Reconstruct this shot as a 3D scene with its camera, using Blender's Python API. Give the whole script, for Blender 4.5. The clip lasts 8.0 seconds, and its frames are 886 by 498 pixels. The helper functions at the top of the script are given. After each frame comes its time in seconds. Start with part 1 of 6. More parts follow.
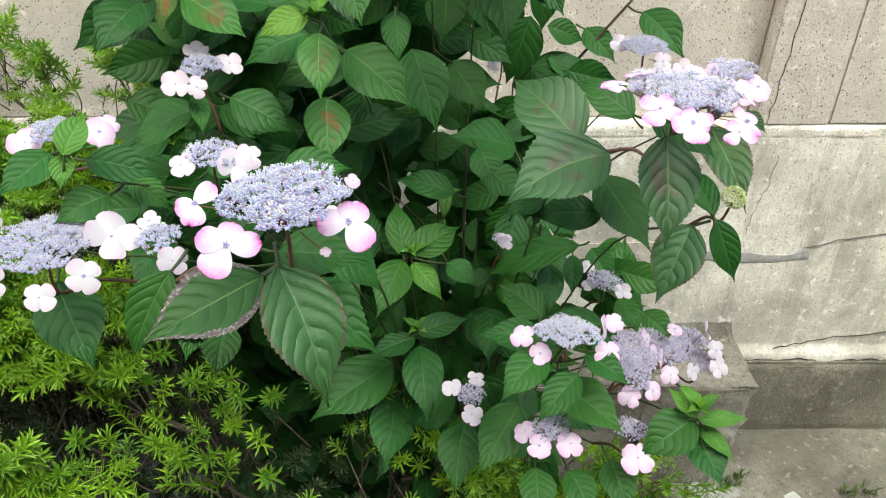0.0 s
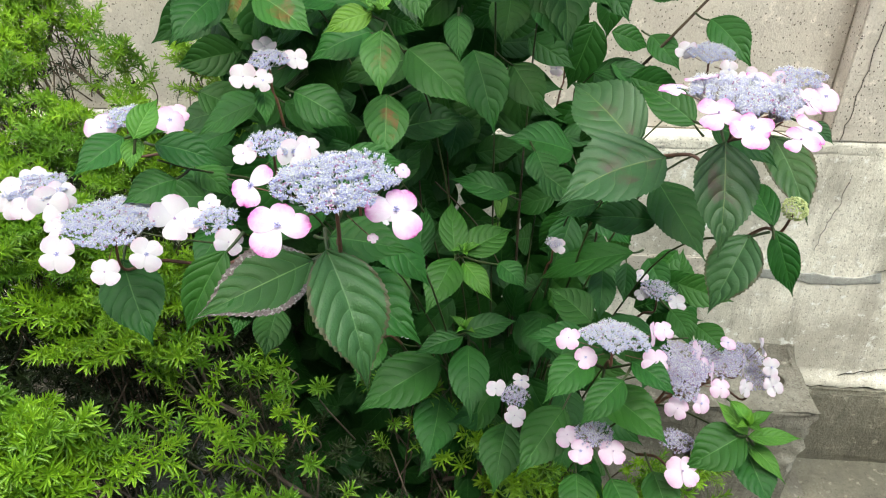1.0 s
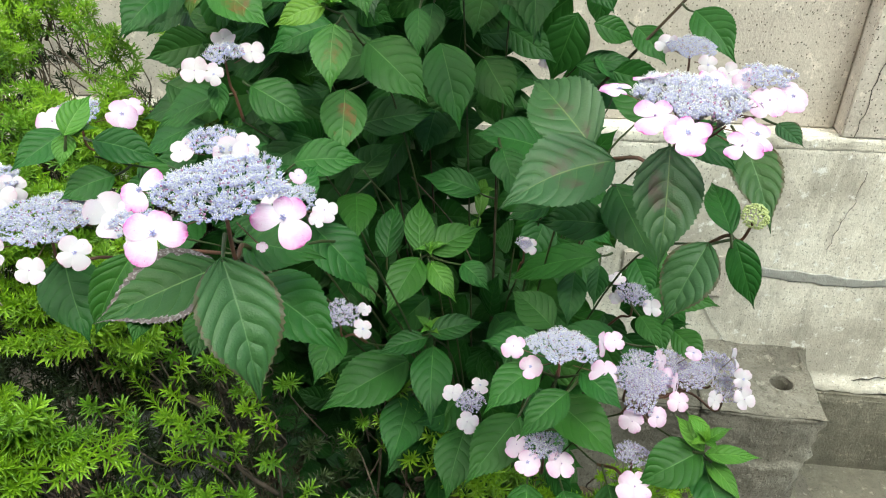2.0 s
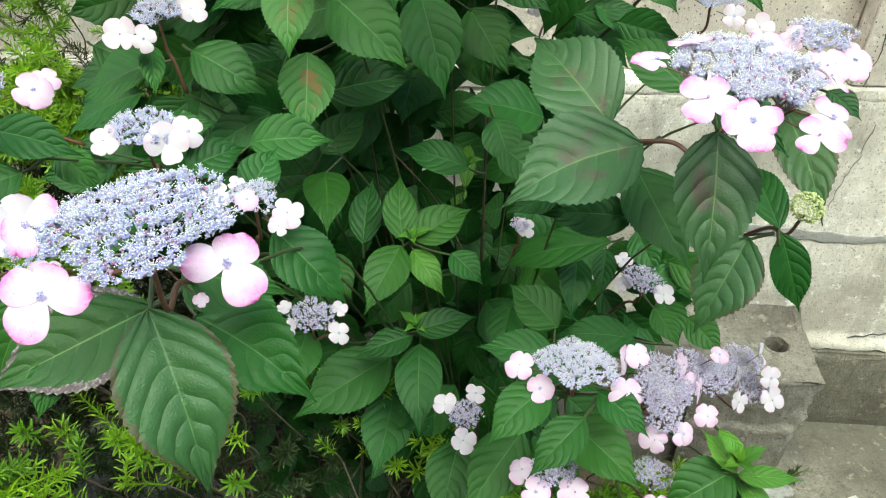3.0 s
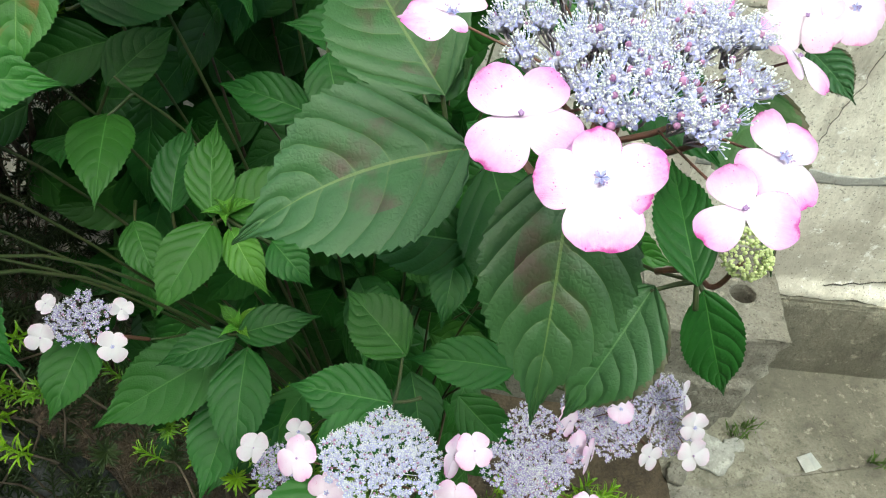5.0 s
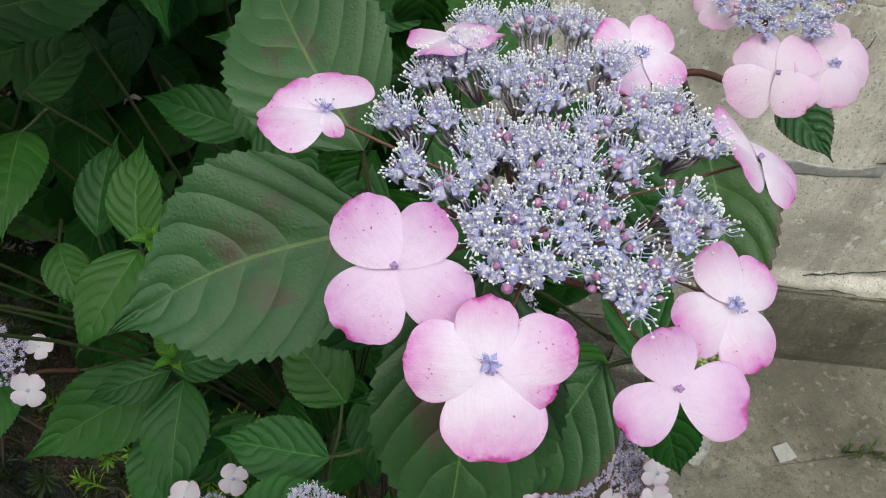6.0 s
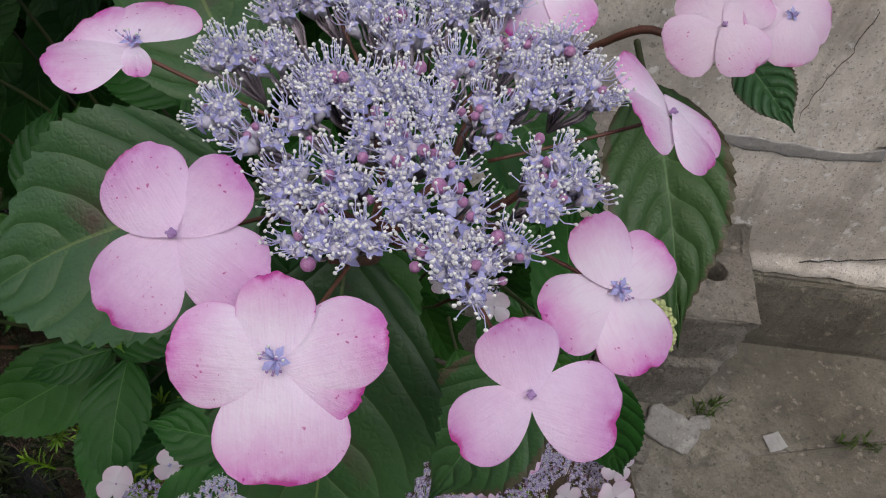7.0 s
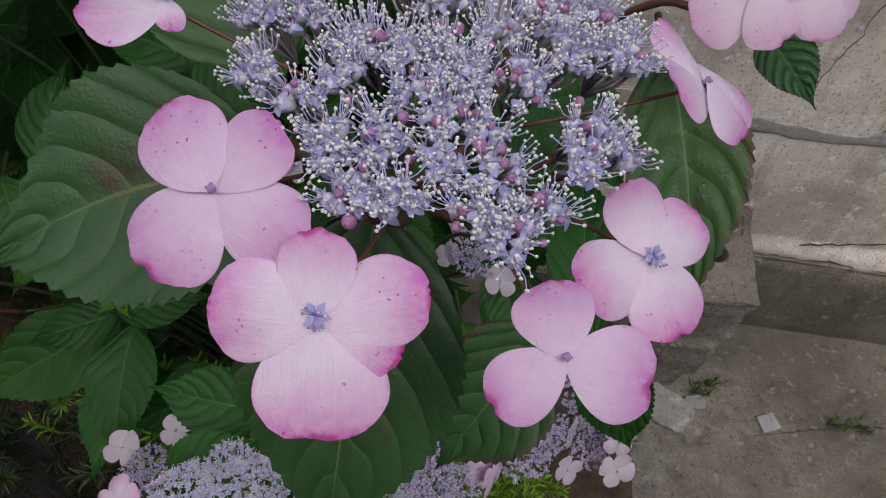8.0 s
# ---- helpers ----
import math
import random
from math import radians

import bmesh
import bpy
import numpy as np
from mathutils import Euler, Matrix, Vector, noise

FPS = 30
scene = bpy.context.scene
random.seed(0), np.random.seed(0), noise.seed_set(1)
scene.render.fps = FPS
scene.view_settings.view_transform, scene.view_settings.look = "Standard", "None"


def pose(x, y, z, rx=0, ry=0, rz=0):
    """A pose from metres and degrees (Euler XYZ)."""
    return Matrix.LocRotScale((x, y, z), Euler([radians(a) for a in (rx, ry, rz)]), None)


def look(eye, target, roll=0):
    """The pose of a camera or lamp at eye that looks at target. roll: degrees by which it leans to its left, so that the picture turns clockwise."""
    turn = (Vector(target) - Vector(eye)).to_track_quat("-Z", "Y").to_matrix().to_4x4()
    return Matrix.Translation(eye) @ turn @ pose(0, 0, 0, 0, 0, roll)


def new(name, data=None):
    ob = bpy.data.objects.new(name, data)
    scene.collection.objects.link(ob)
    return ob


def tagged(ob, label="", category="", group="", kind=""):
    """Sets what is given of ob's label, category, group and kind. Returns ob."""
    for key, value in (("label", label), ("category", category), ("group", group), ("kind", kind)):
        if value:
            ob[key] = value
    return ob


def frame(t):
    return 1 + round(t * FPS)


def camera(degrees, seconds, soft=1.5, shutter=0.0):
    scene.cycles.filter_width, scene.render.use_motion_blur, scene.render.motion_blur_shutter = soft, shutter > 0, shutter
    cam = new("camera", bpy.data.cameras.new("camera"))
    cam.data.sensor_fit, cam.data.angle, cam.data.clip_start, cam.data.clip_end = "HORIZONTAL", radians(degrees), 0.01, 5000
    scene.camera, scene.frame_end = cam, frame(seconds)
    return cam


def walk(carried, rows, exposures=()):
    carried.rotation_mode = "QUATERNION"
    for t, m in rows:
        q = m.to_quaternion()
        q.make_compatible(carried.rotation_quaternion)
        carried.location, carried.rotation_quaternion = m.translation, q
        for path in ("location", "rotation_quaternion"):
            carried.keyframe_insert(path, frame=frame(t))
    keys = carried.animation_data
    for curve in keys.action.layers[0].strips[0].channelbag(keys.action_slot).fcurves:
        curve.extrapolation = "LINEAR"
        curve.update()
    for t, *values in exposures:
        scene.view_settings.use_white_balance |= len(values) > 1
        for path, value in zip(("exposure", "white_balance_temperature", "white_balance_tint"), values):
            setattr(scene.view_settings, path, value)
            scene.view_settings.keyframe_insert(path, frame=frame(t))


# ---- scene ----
cam = camera(64.1, 8.0, 1.1)
METRES, EYE, TILT, LEAN, TURN = 0.78, 1.572, -33.0, 0.0, 0.0
ROWS = [
    (0.0, 0.0, 0.0, 0.0, -0.0, 0.0, 0.0),
    (0.5, -0.0267, 0.0079, -0.0202, 1.77, 0.45, -1.16),
    (1.0, 0.0132, -0.0067, -0.0153, 4.77, 0.58, -2.86),
    (1.5, 0.1169, -0.0115, 0.012, 7.21, 0.25, -3.87),
    (1.7, 0.1443, 0.0028, 0.0105, 7.96, 0.02, -4.05),
    (2.8, 0.0815, 0.1605, 0.0648, 6.21, -4.39, -2.82),
    (3.0, 0.0875, 0.1918, 0.0775, 5.5, -5.37, -2.61),
    (3.5, 0.1379, 0.2738, 0.097, 4.68, -8.11, -3.3),
    (4.0, 0.2161, 0.3677, 0.1308, 5.06, -10.75, -4.33),
    (4.2, 0.2475, 0.3892, 0.1425, 5.33, -11.93, -4.67),
    (5.3, 0.2295, 0.5427, 0.1845, 5.31, -15.93, -4.83),
    (5.5, 0.2336, 0.5546, 0.2001, 4.95, -16.61, -4.79),
    (6.0, 0.2606, 0.5842, 0.2214, 4.44, -17.72, -5.08),
    (6.5, 0.2968, 0.6146, 0.2174, 4.86, -18.53, -5.57),
    (7.0, 0.3073, 0.6279, 0.2099, 5.19, -19.32, -5.86),
    (7.5, 0.3016, 0.6276, 0.2061, 5.36, -20.31, -6.36),
    (8.0, 0.2984, 0.6259, 0.2054, 5.45, -21.24, -7.09),
]
EXPOSURES = [(0.0, 1.6, 6500, -2), (3.0, 1.68, 6480, -11), (4.2, 1.8, 6480, -10), (5.3, 1.36, 6480, -12), (5.8, 0.92, 6420, -4), (6.5, 0.52, 6380, 6), (7.0, 0.26, 6360, 13), (8.0, 0.1, 6360, 14)]
walk(cam, [(t, pose(0, 0, EYE, TILT, LEAN, TURN) @ pose(METRES * x, METRES * y, METRES * z, 90 + pitch, roll, yaw)) for t, x, y, z, yaw, pitch, roll in ROWS], EXPOSURES)

# ---- light ----
world = bpy.data.worlds.new("overcast_sky")
scene.world = world
world.use_nodes = True
wn, wl = world.node_tree.nodes, world.node_tree.links
SUN_EL, SUN_ROT = 55.0, 219.0
sky = wn.new("ShaderNodeTexSky")
sky.sky_type, sky.sun_disc = "NISHITA", False
sky.sun_elevation, sky.sun_rotation = radians(SUN_EL), radians(SUN_ROT)
sky.air_density, sky.dust_density, sky.ozone_density = 1.0, 4.0, 1.0
wl.new(sky.outputs[0], wn["Background"].inputs[0])
wn["Background"].inputs[1].default_value = 0.13
sun_data = bpy.data.lights.new("sun", "SUN")
sun_data.energy, sun_data.angle, sun_data.color = 1.6, radians(30), (1.0, 0.96, 0.9)
sun = new("sun", sun_data)
sun.matrix_world = look((2.4, -2.2, 6.0), (0.1, 0.6, 0.8))


# ---- materials ----
def nodes_of(name):
    m = bpy.data.materials.new(name)
    m.use_nodes = True
    nt = m.node_tree
    return m, nt.nodes, nt.links, nt.nodes["Principled BSDF"]


def add(n, kind, **inputs):
    node = n.new(kind)
    for key, value in inputs.items():
        node.inputs[int(key[1:])].default_value = value
    return node


def math_node(n, l, op, a, b=None):
    node = n.new("ShaderNodeMath")
    node.operation = op
    for k, v in enumerate((a, b)):
        if v is None:
            continue
        if isinstance(v, (int, float)):
            node.inputs[k].default_value = v
        else:
            l.new(v, node.inputs[k])
    return node.outputs[0]


def ramp(n, l, source, stops):
    node = n.new("ShaderNodeValToRGB")
    els = node.color_ramp.elements
    while len(els) < len(stops):
        els.new(0.5)
    for el, (p, c) in zip(els, stops):
        el.position, el.color = p, (*c, 1.0)
    l.new(source, node.inputs[0])
    return node.outputs[0]


def mix(n, l, fac, a, b, blend="MIX"):
    node = n.new("ShaderNodeMix")
    node.data_type, node.blend_type = "RGBA", blend
    for socket, v in ((node.inputs[0], fac), (node.inputs[6], a), (node.inputs[7], b)):
        if isinstance(v, (int, float)):
            socket.default_value = v
        elif isinstance(v, tuple):
            socket.default_value = (*v, 1.0)
        else:
            l.new(v, socket)
    return node.outputs[2]


def noise_tex(n, l, coord, scale, detail=4.0, rough=0.55, dist=0.0):
    node = n.new("ShaderNodeTexNoise")
    node.inputs["Scale"].default_value, node.inputs["Detail"].default_value = scale, detail
    node.inputs["Roughness"].default_value, node.inputs["Distortion"].default_value = rough, dist
    l.new(coord, node.inputs["Vector"])
    return node.outputs["Fac"]


def bump(n, l, b, height, strength, distance):
    node = n.new("ShaderNodeBump")
    node.inputs["Strength"].default_value, node.inputs["Distance"].default_value = strength, distance
    l.new(height, node.inputs["Height"])
    l.new(node.outputs[0], b.inputs["Normal"])


def leaf_material(name, dark, light, vein, blotch=None, blotch_at=(0.2, 0.62), rim=None, tip=None, relief=0.5, gloss=0.3):
    """A quilted leaf: side veins run along the skewed u of the leaf's own map, v is the way out from the midrib."""
    m, n, l, b = nodes_of(name)
    tc = n.new("ShaderNodeTexCoord")
    sep = n.new("ShaderNodeSeparateXYZ")
    l.new(tc.outputs["UV"], sep.inputs[0])
    u, v = sep.outputs[0], math_node(n, l, "ABSOLUTE", sep.outputs[1])
    info = n.new("ShaderNodeObjectInfo")
    shift = n.new("ShaderNodeVectorMath")
    shift.operation = "ADD"
    offset = n.new("ShaderNodeCombineXYZ")
    l.new(math_node(n, l, "MULTIPLY", info.outputs["Random"], 37.0), offset.inputs[0])
    l.new(tc.outputs["Object"], shift.inputs[0])
    l.new(offset.outputs[0], shift.inputs[1])
    p = shift.outputs[0]
    drift = math_node(n, l, "MULTIPLY", math_node(n, l, "SUBTRACT", noise_tex(n, l, tc.outputs["UV"], 1.7, 0.5), 0.5), 0.1)
    side = math_node(n, l, "PINGPONG", math_node(n, l, "MULTIPLY", math_node(n, l, "ADD", u, drift), 7.0), 0.5)
    thin = math_node(n, l, "LESS_THAN", side, math_node(n, l, "SUBTRACT", 0.034, math_node(n, l, "MULTIPLY", v, 0.026)))
    rib = math_node(n, l, "LESS_THAN", v, math_node(n, l, "SUBTRACT", 0.026, math_node(n, l, "MULTIPLY", u, 0.018)))
    veins = math_node(n, l, "MAXIMUM", rib, math_node(n, l, "MULTIPLY", thin, relief * 0.5))
    big, fine = noise_tex(n, l, p, 26.0, 3.0), noise_tex(n, l, p, 190.0, 4.0)
    colour = mix(n, l, math_node(n, l, "MULTIPLY", math_node(n, l, "ADD", big, fine), 0.5), dark, light)
    bright = math_node(n, l, "ADD", 0.78, math_node(n, l, "MULTIPLY", info.outputs["Random"], 0.44))
    scale = n.new("ShaderNodeVectorMath")
    scale.operation = "SCALE"
    l.new(colour, scale.inputs[0])
    l.new(bright, scale.inputs["Scale"])
    colour = scale.outputs[0]
    hue = math_node(n, l, "FRACT", math_node(n, l, "MULTIPLY", info.outputs["Random"], 17.3))
    warm = tuple(q * w for q, w in zip(light, (1.7, 1.12, 0.7)))
    colour = mix(n, l, math_node(n, l, "MULTIPLY", math_node(n, l, "POWER", hue, 2.0), 0.42), colour, warm)
    if blotch:
        inside = math_node(n, l, "MULTIPLY", math_node(n, l, "GREATER_THAN", u, blotch_at[0]), math_node(n, l, "LESS_THAN", u, blotch_at[1]))
        inside = math_node(n, l, "MULTIPLY", inside, math_node(n, l, "LESS_THAN", v, 0.55))
        patch = ramp(n, l, noise_tex(n, l, p, 38.0, 4.0, 0.6), [(0.46, (0, 0, 0)), (0.66, (1, 1, 1))])
        colour = mix(n, l, math_node(n, l, "MULTIPLY", math_node(n, l, "MULTIPLY", inside, patch), 0.7), colour, blotch)
    colour = mix(n, l, math_node(n, l, "MULTIPLY", veins, 0.6), colour, vein)
    if rim:
        wobble = math_node(n, l, "ADD", v, math_node(n, l, "MULTIPLY", math_node(n, l, "SUBTRACT", noise_tex(n, l, p, 120.0, 5.0), 0.5), 0.5))
        burnt = math_node(n, l, "GREATER_THAN", wobble, 0.8)
        spots = ramp(n, l, noise_tex(n, l, p, 420.0, 3.0), [(0.5, rim), (0.66, (0.34, 0.32, 0.31))])
        colour = mix(n, l, burnt, colour, spots)
    if tip:
        colour = mix(n, l, math_node(n, l, "MULTIPLY", math_node(n, l, "GREATER_THAN", math_node(n, l, "ADD", v, math_node(n, l, "MULTIPLY", fine, 0.3)), 1.05), 0.7), colour, tip)
    l.new(colour, b.inputs["Base Color"])
    b.inputs["Roughness"].default_value = 0.48
    b.inputs["Specular IOR Level"].default_value = gloss
    net = n.new("ShaderNodeTexVoronoi")
    net.feature = "DISTANCE_TO_EDGE"
    net.inputs["Scale"].default_value = 420.0
    l.new(p, net.inputs["Vector"])
    lace = math_node(n, l, "MINIMUM", math_node(n, l, "MULTIPLY", net.outputs["Distance"], 3.2), 1.0)
    rest = math_node(n, l, "SUBTRACT", 1.0, math_node(n, l, "MULTIPLY", side, 2.0))
    cushion = math_node(n, l, "SUBTRACT", 1.0, math_node(n, l, "POWER", rest, 2.6))
    cushion = math_node(n, l, "MULTIPLY", cushion, math_node(n, l, "MINIMUM", math_node(n, l, "MULTIPLY", v, 6.0), 1.0))
    cushion = math_node(n, l, "MULTIPLY", cushion, math_node(n, l, "ADD", 0.3, big))
    height = math_node(n, l, "ADD", cushion, math_node(n, l, "MULTIPLY", lace, 0.13))
    height = math_node(n, l, "ADD", height, math_node(n, l, "MULTIPLY", big, 0.8))
    pucker = noise_tex(n, l, p, 85.0, 2.0)
    height = math_node(n, l, "ADD", height, math_node(n, l, "MULTIPLY", math_node(n, l, "MULTIPLY", pucker, cushion), 1.1))
    bump(n, l, b, height, relief, 0.00125)
    back = n.new("ShaderNodeBsdfTranslucent")
    l.new(mix(n, l, 0.5, colour, light), back.inputs[0])
    both = n.new("ShaderNodeMixShader")
    both.inputs[0].default_value = 0.1
    l.new(b.outputs[0], both.inputs[1])
    l.new(back.outputs[0], both.inputs[2])
    l.new(both.outputs[0], n["Material Output"].inputs[0])
    return m


GREEN = leaf_material("hydrangea_leaf", (0.0085, 0.048, 0.009), (0.029, 0.122, 0.018), (0.09, 0.21, 0.05), gloss=0.24)
BLOT = leaf_material("hydrangea_leaf_blotched", (0.016, 0.05, 0.016), (0.038, 0.104, 0.032), (0.14, 0.2, 0.06), blotch=(0.075, 0.028, 0.034), blotch_at=(0.08, 0.5), relief=0.62, gloss=0.4)
RUST = leaf_material("hydrangea_leaf_reddened", (0.06, 0.11, 0.02), (0.1, 0.2, 0.03), (0.22, 0.25, 0.06), blotch=(0.32, 0.07, 0.02), blotch_at=(0.05, 0.9))
SCORCH = leaf_material("hydrangea_leaf_scorched", (0.024, 0.085, 0.018), (0.045, 0.14, 0.03), (0.17, 0.3, 0.09), rim=(0.12, 0.09, 0.09), relief=0.6)
BROWN = leaf_material("hydrangea_leaf_browned", (0.02, 0.062, 0.02), (0.048, 0.132, 0.04), (0.13, 0.24, 0.09), tip=(0.1, 0.065, 0.045), relief=0.75, gloss=0.36)
SPOT = leaf_material("hydrangea_leaf_spotted", (0.02, 0.085, 0.012), (0.047, 0.158, 0.022), (0.15, 0.27, 0.07), blotch=(0.2, 0.05, 0.022), blotch_at=(0.2, 0.6), relief=0.45)
YOUNG = leaf_material("hydrangea_leaf_young", (0.04, 0.13, 0.012), (0.09, 0.24, 0.025), (0.2, 0.36, 0.09))


def plain(name, colours, rough=0.6, scale=60.0, rough_bump=0.3, depth=0.001, spec=0.5, vary=0.0, back=0.0):
    """A surface with two colours mixed by noise at two scales, and fine relief."""
    m, n, l, b = nodes_of(name)
    tc = n.new("ShaderNodeTexCoord")
    p = tc.outputs["Object"]
    a, c = noise_tex(n, l, p, scale, 5.0), noise_tex(n, l, p, scale * 7.0, 3.0)
    fac = math_node(n, l, "ADD", math_node(n, l, "MULTIPLY", a, 0.65), math_node(n, l, "MULTIPLY", c, 0.35))
    colour = ramp(n, l, fac, [(0.35, colours[0]), (0.65, colours[1])])
    if vary:
        info = n.new("ShaderNodeObjectInfo")
        third = colours[2] if len(colours) > 2 else colours[0]
        colour = mix(n, l, math_node(n, l, "MULTIPLY", info.outputs["Random"], vary), colour, third)
    l.new(colour, b.inputs["Base Color"])
    b.inputs["Roughness"].default_value = rough
    b.inputs["Specular IOR Level"].default_value = spec
    bump(n, l, b, c, rough_bump, depth)
    if back:
        t = n.new("ShaderNodeBsdfTranslucent")
        l.new(colour, t.inputs[0])
        both = n.new("ShaderNodeMixShader")
        both.inputs[0].default_value = back
        l.new(b.outputs[0], both.inputs[1])
        l.new(t.outputs[0], both.inputs[2])
        l.new(both.outputs[0], n["Material Output"].inputs[0])
    return m


def sepal_material(name, middle, edge, spot, edge_amount):
    """Sepals pale at the heart and flushed pink at the rim; u is the way out, v the way across."""
    m, n, l, b = nodes_of(name)
    tc = n.new("ShaderNodeTexCoord")
    sep = n.new("ShaderNodeSeparateXYZ")
    l.new(tc.outputs["UV"], sep.inputs[0])
    u, v = sep.outputs[0], sep.outputs[1]
    info = n.new("ShaderNodeObjectInfo")
    offset = n.new("ShaderNodeCombineXYZ")
    l.new(math_node(n, l, "MULTIPLY", info.outputs["Random"], 19.0), offset.inputs[2])
    shift = n.new("ShaderNodeVectorMath")
    shift.operation = "ADD"
    l.new(tc.outputs["Object"], shift.inputs[0])
    l.new(offset.outputs[0], shift.inputs[1])
    p = shift.outputs[0]
    soft, patchy = noise_tex(n, l, p, 3.2, 4.0), noise_tex(n, l, p, 5.0, 5.0, 0.65)
    flush = ramp(n, l, math_node(n, l, "ADD", math_node(n, l, "MULTIPLY", math_node(n, l, "POWER", u, 2.2), 0.75), math_node(n, l, "MULTIPLY", soft, 0.5)), [(0.3, (0, 0, 0)), (0.98, (1, 1, 1))])
    colour = mix(n, l, math_node(n, l, "MULTIPLY", flush, edge_amount), middle, edge)
    streak = n.new("ShaderNodeTexNoise")
    streak.inputs["Scale"].default_value, streak.inputs["Detail"].default_value, streak.inputs["Distortion"].default_value = 1.0, 4.0, 0.9
    stretch = n.new("ShaderNodeMapping")
    stretch.inputs["Scale"].default_value = (3.0, 15.0, 1.0)
    l.new(tc.outputs["UV"], stretch.inputs[0])
    l.new(stretch.outputs[0], streak.inputs["Vector"])
    line = ramp(n, l, streak.outputs["Fac"], [(0.45, (0, 0, 0)), (0.75, (1, 1, 1))])
    colour = mix(n, l, math_node(n, l, "MULTIPLY", line, 0.14), colour, edge)
    cloud = ramp(n, l, noise_tex(n, l, p, 7.0, 6.0, 0.7), [(0.42, (0, 0, 0)), (0.72, (1, 1, 1))])
    colour = mix(n, l, math_node(n, l, "MULTIPLY", cloud, 0.5), colour, middle)
    dots = ramp(n, l, noise_tex(n, l, p, 36.0, 1.0, 0.3), [(0.715, (0, 0, 0)), (0.76, (1, 1, 1))])
    where = ramp(n, l, soft, [(0.45, (0, 0, 0)), (0.55, (1, 1, 1))])
    outer = math_node(n, l, "GREATER_THAN", u, 0.5)
    colour = mix(n, l, math_node(n, l, "MULTIPLY", math_node(n, l, "MULTIPLY", dots, where), math_node(n, l, "MULTIPLY", outer, 0.75)), colour, spot)
    brim = math_node(n, l, "ADD", math_node(n, l, "POWER", u, 7.0), math_node(n, l, "MULTIPLY", math_node(n, l, "SUBTRACT", patchy, 0.5), 2.2))
    brim = math_node(n, l, "MULTIPLY", ramp(n, l, brim, [(0.66, (0, 0, 0)), (1.1, (1, 1, 1))]), math_node(n, l, "POWER", u, 4.0))
    colour = mix(n, l, math_node(n, l, "MULTIPLY", brim, edge_amount * 0.85), colour, spot)
    l.new(colour, b.inputs["Base Color"])
    b.inputs["Roughness"].default_value = 0.55
    b.inputs["Specular IOR Level"].default_value = 0.3
    bump(n, l, b, math_node(n, l, "ADD", streak.outputs["Fac"], cloud), 0.4, 0.0006)
    t = n.new("ShaderNodeBsdfTranslucent")
    l.new(colour, t.inputs[0])
    both = n.new("ShaderNodeMixShader")
    both.inputs[0].default_value = 0.25
    l.new(b.outputs[0], both.inputs[1])
    l.new(t.outputs[0], both.inputs[2])
    l.new(both.outputs[0], n["Material Output"].inputs[0])
    return m


SEPAL = sepal_material("sepal_flushed_pink", (0.92, 0.79, 0.93), (0.7, 0.18, 0.58), (0.52, 0.02, 0.28), 1.0)
SEPAL_PINK = sepal_material("sepal_pink", (0.86, 0.67, 0.87), (0.6, 0.2, 0.55), (0.5, 0.02, 0.27), 1.0)
SEPAL_SOFT = sepal_material("sepal_soft_pink", (0.8, 0.66, 0.79), (0.7, 0.36, 0.63), (0.58, 0.1, 0.36), 0.8)
SEPAL_WHITE = sepal_material("sepal_white", (0.72, 0.67, 0.72), (0.72, 0.45, 0.65), (0.62, 0.18, 0.4), 0.5)
EYE_BLUE = plain("floret_eye", [(0.3, 0.36, 0.68), (0.5, 0.42, 0.72)], 0.6, 500.0)
EYE_PURPLE = plain("floret_bead", [(0.3, 0.16, 0.38), (0.48, 0.3, 0.55)], 0.5, 500.0)
PETAL_BLUE = plain("fertile_petal_blue", [(0.27, 0.27, 0.66), (0.52, 0.54, 0.88), (0.6, 0.58, 0.74)], 0.6, 700.0, back=0.2, vary=0.5)
PETAL_MAUVE = plain("fertile_petal_mauve", [(0.29, 0.23, 0.5), (0.46, 0.38, 0.68)], 0.6, 700.0, back=0.2)
BUD = plain("fertile_bud", [(0.32, 0.11, 0.27), (0.52, 0.3, 0.46)], 0.5, 600.0)
CALYX = plain("fertile_calyx", [(0.5, 0.48, 0.58), (0.78, 0.76, 0.82)], 0.6, 600.0)
STAMEN = plain("stamen_filament", [(0.5, 0.5, 0.78), (0.68, 0.66, 0.86)], 0.5, 600.0)
STAMEN_MAUVE = plain("stamen_filament_mauve", [(0.38, 0.33, 0.58), (0.55, 0.5, 0.72)], 0.5, 600.0)
ANTHER = plain("anther", [(0.8, 0.8, 0.76), (0.9, 0.9, 0.87)], 0.7, 900.0)
BLUE, MAUVE = 0, 1
STEM = plain("hydrangea_stem", [(0.026, 0.055, 0.011), (0.055, 0.055, 0.02)], 0.55, 90.0)
STEM_RED = plain("hydrangea_stalk", [(0.09, 0.05, 0.028), (0.17, 0.065, 0.045)], 0.5, 90.0)
STALKLET = plain("flower_stalklet", [(0.24, 0.2, 0.22), (0.42, 0.36, 0.42)], 0.55, 200.0)
BARK = plain("hydrangea_bark", [(0.06, 0.04, 0.025), (0.12, 0.085, 0.055)], 0.8, 70.0, 0.6, 0.002)
GREEN_BUD = plain("unopened_bud", [(0.46, 0.52, 0.18), (0.66, 0.7, 0.36)], 0.6, 500.0)
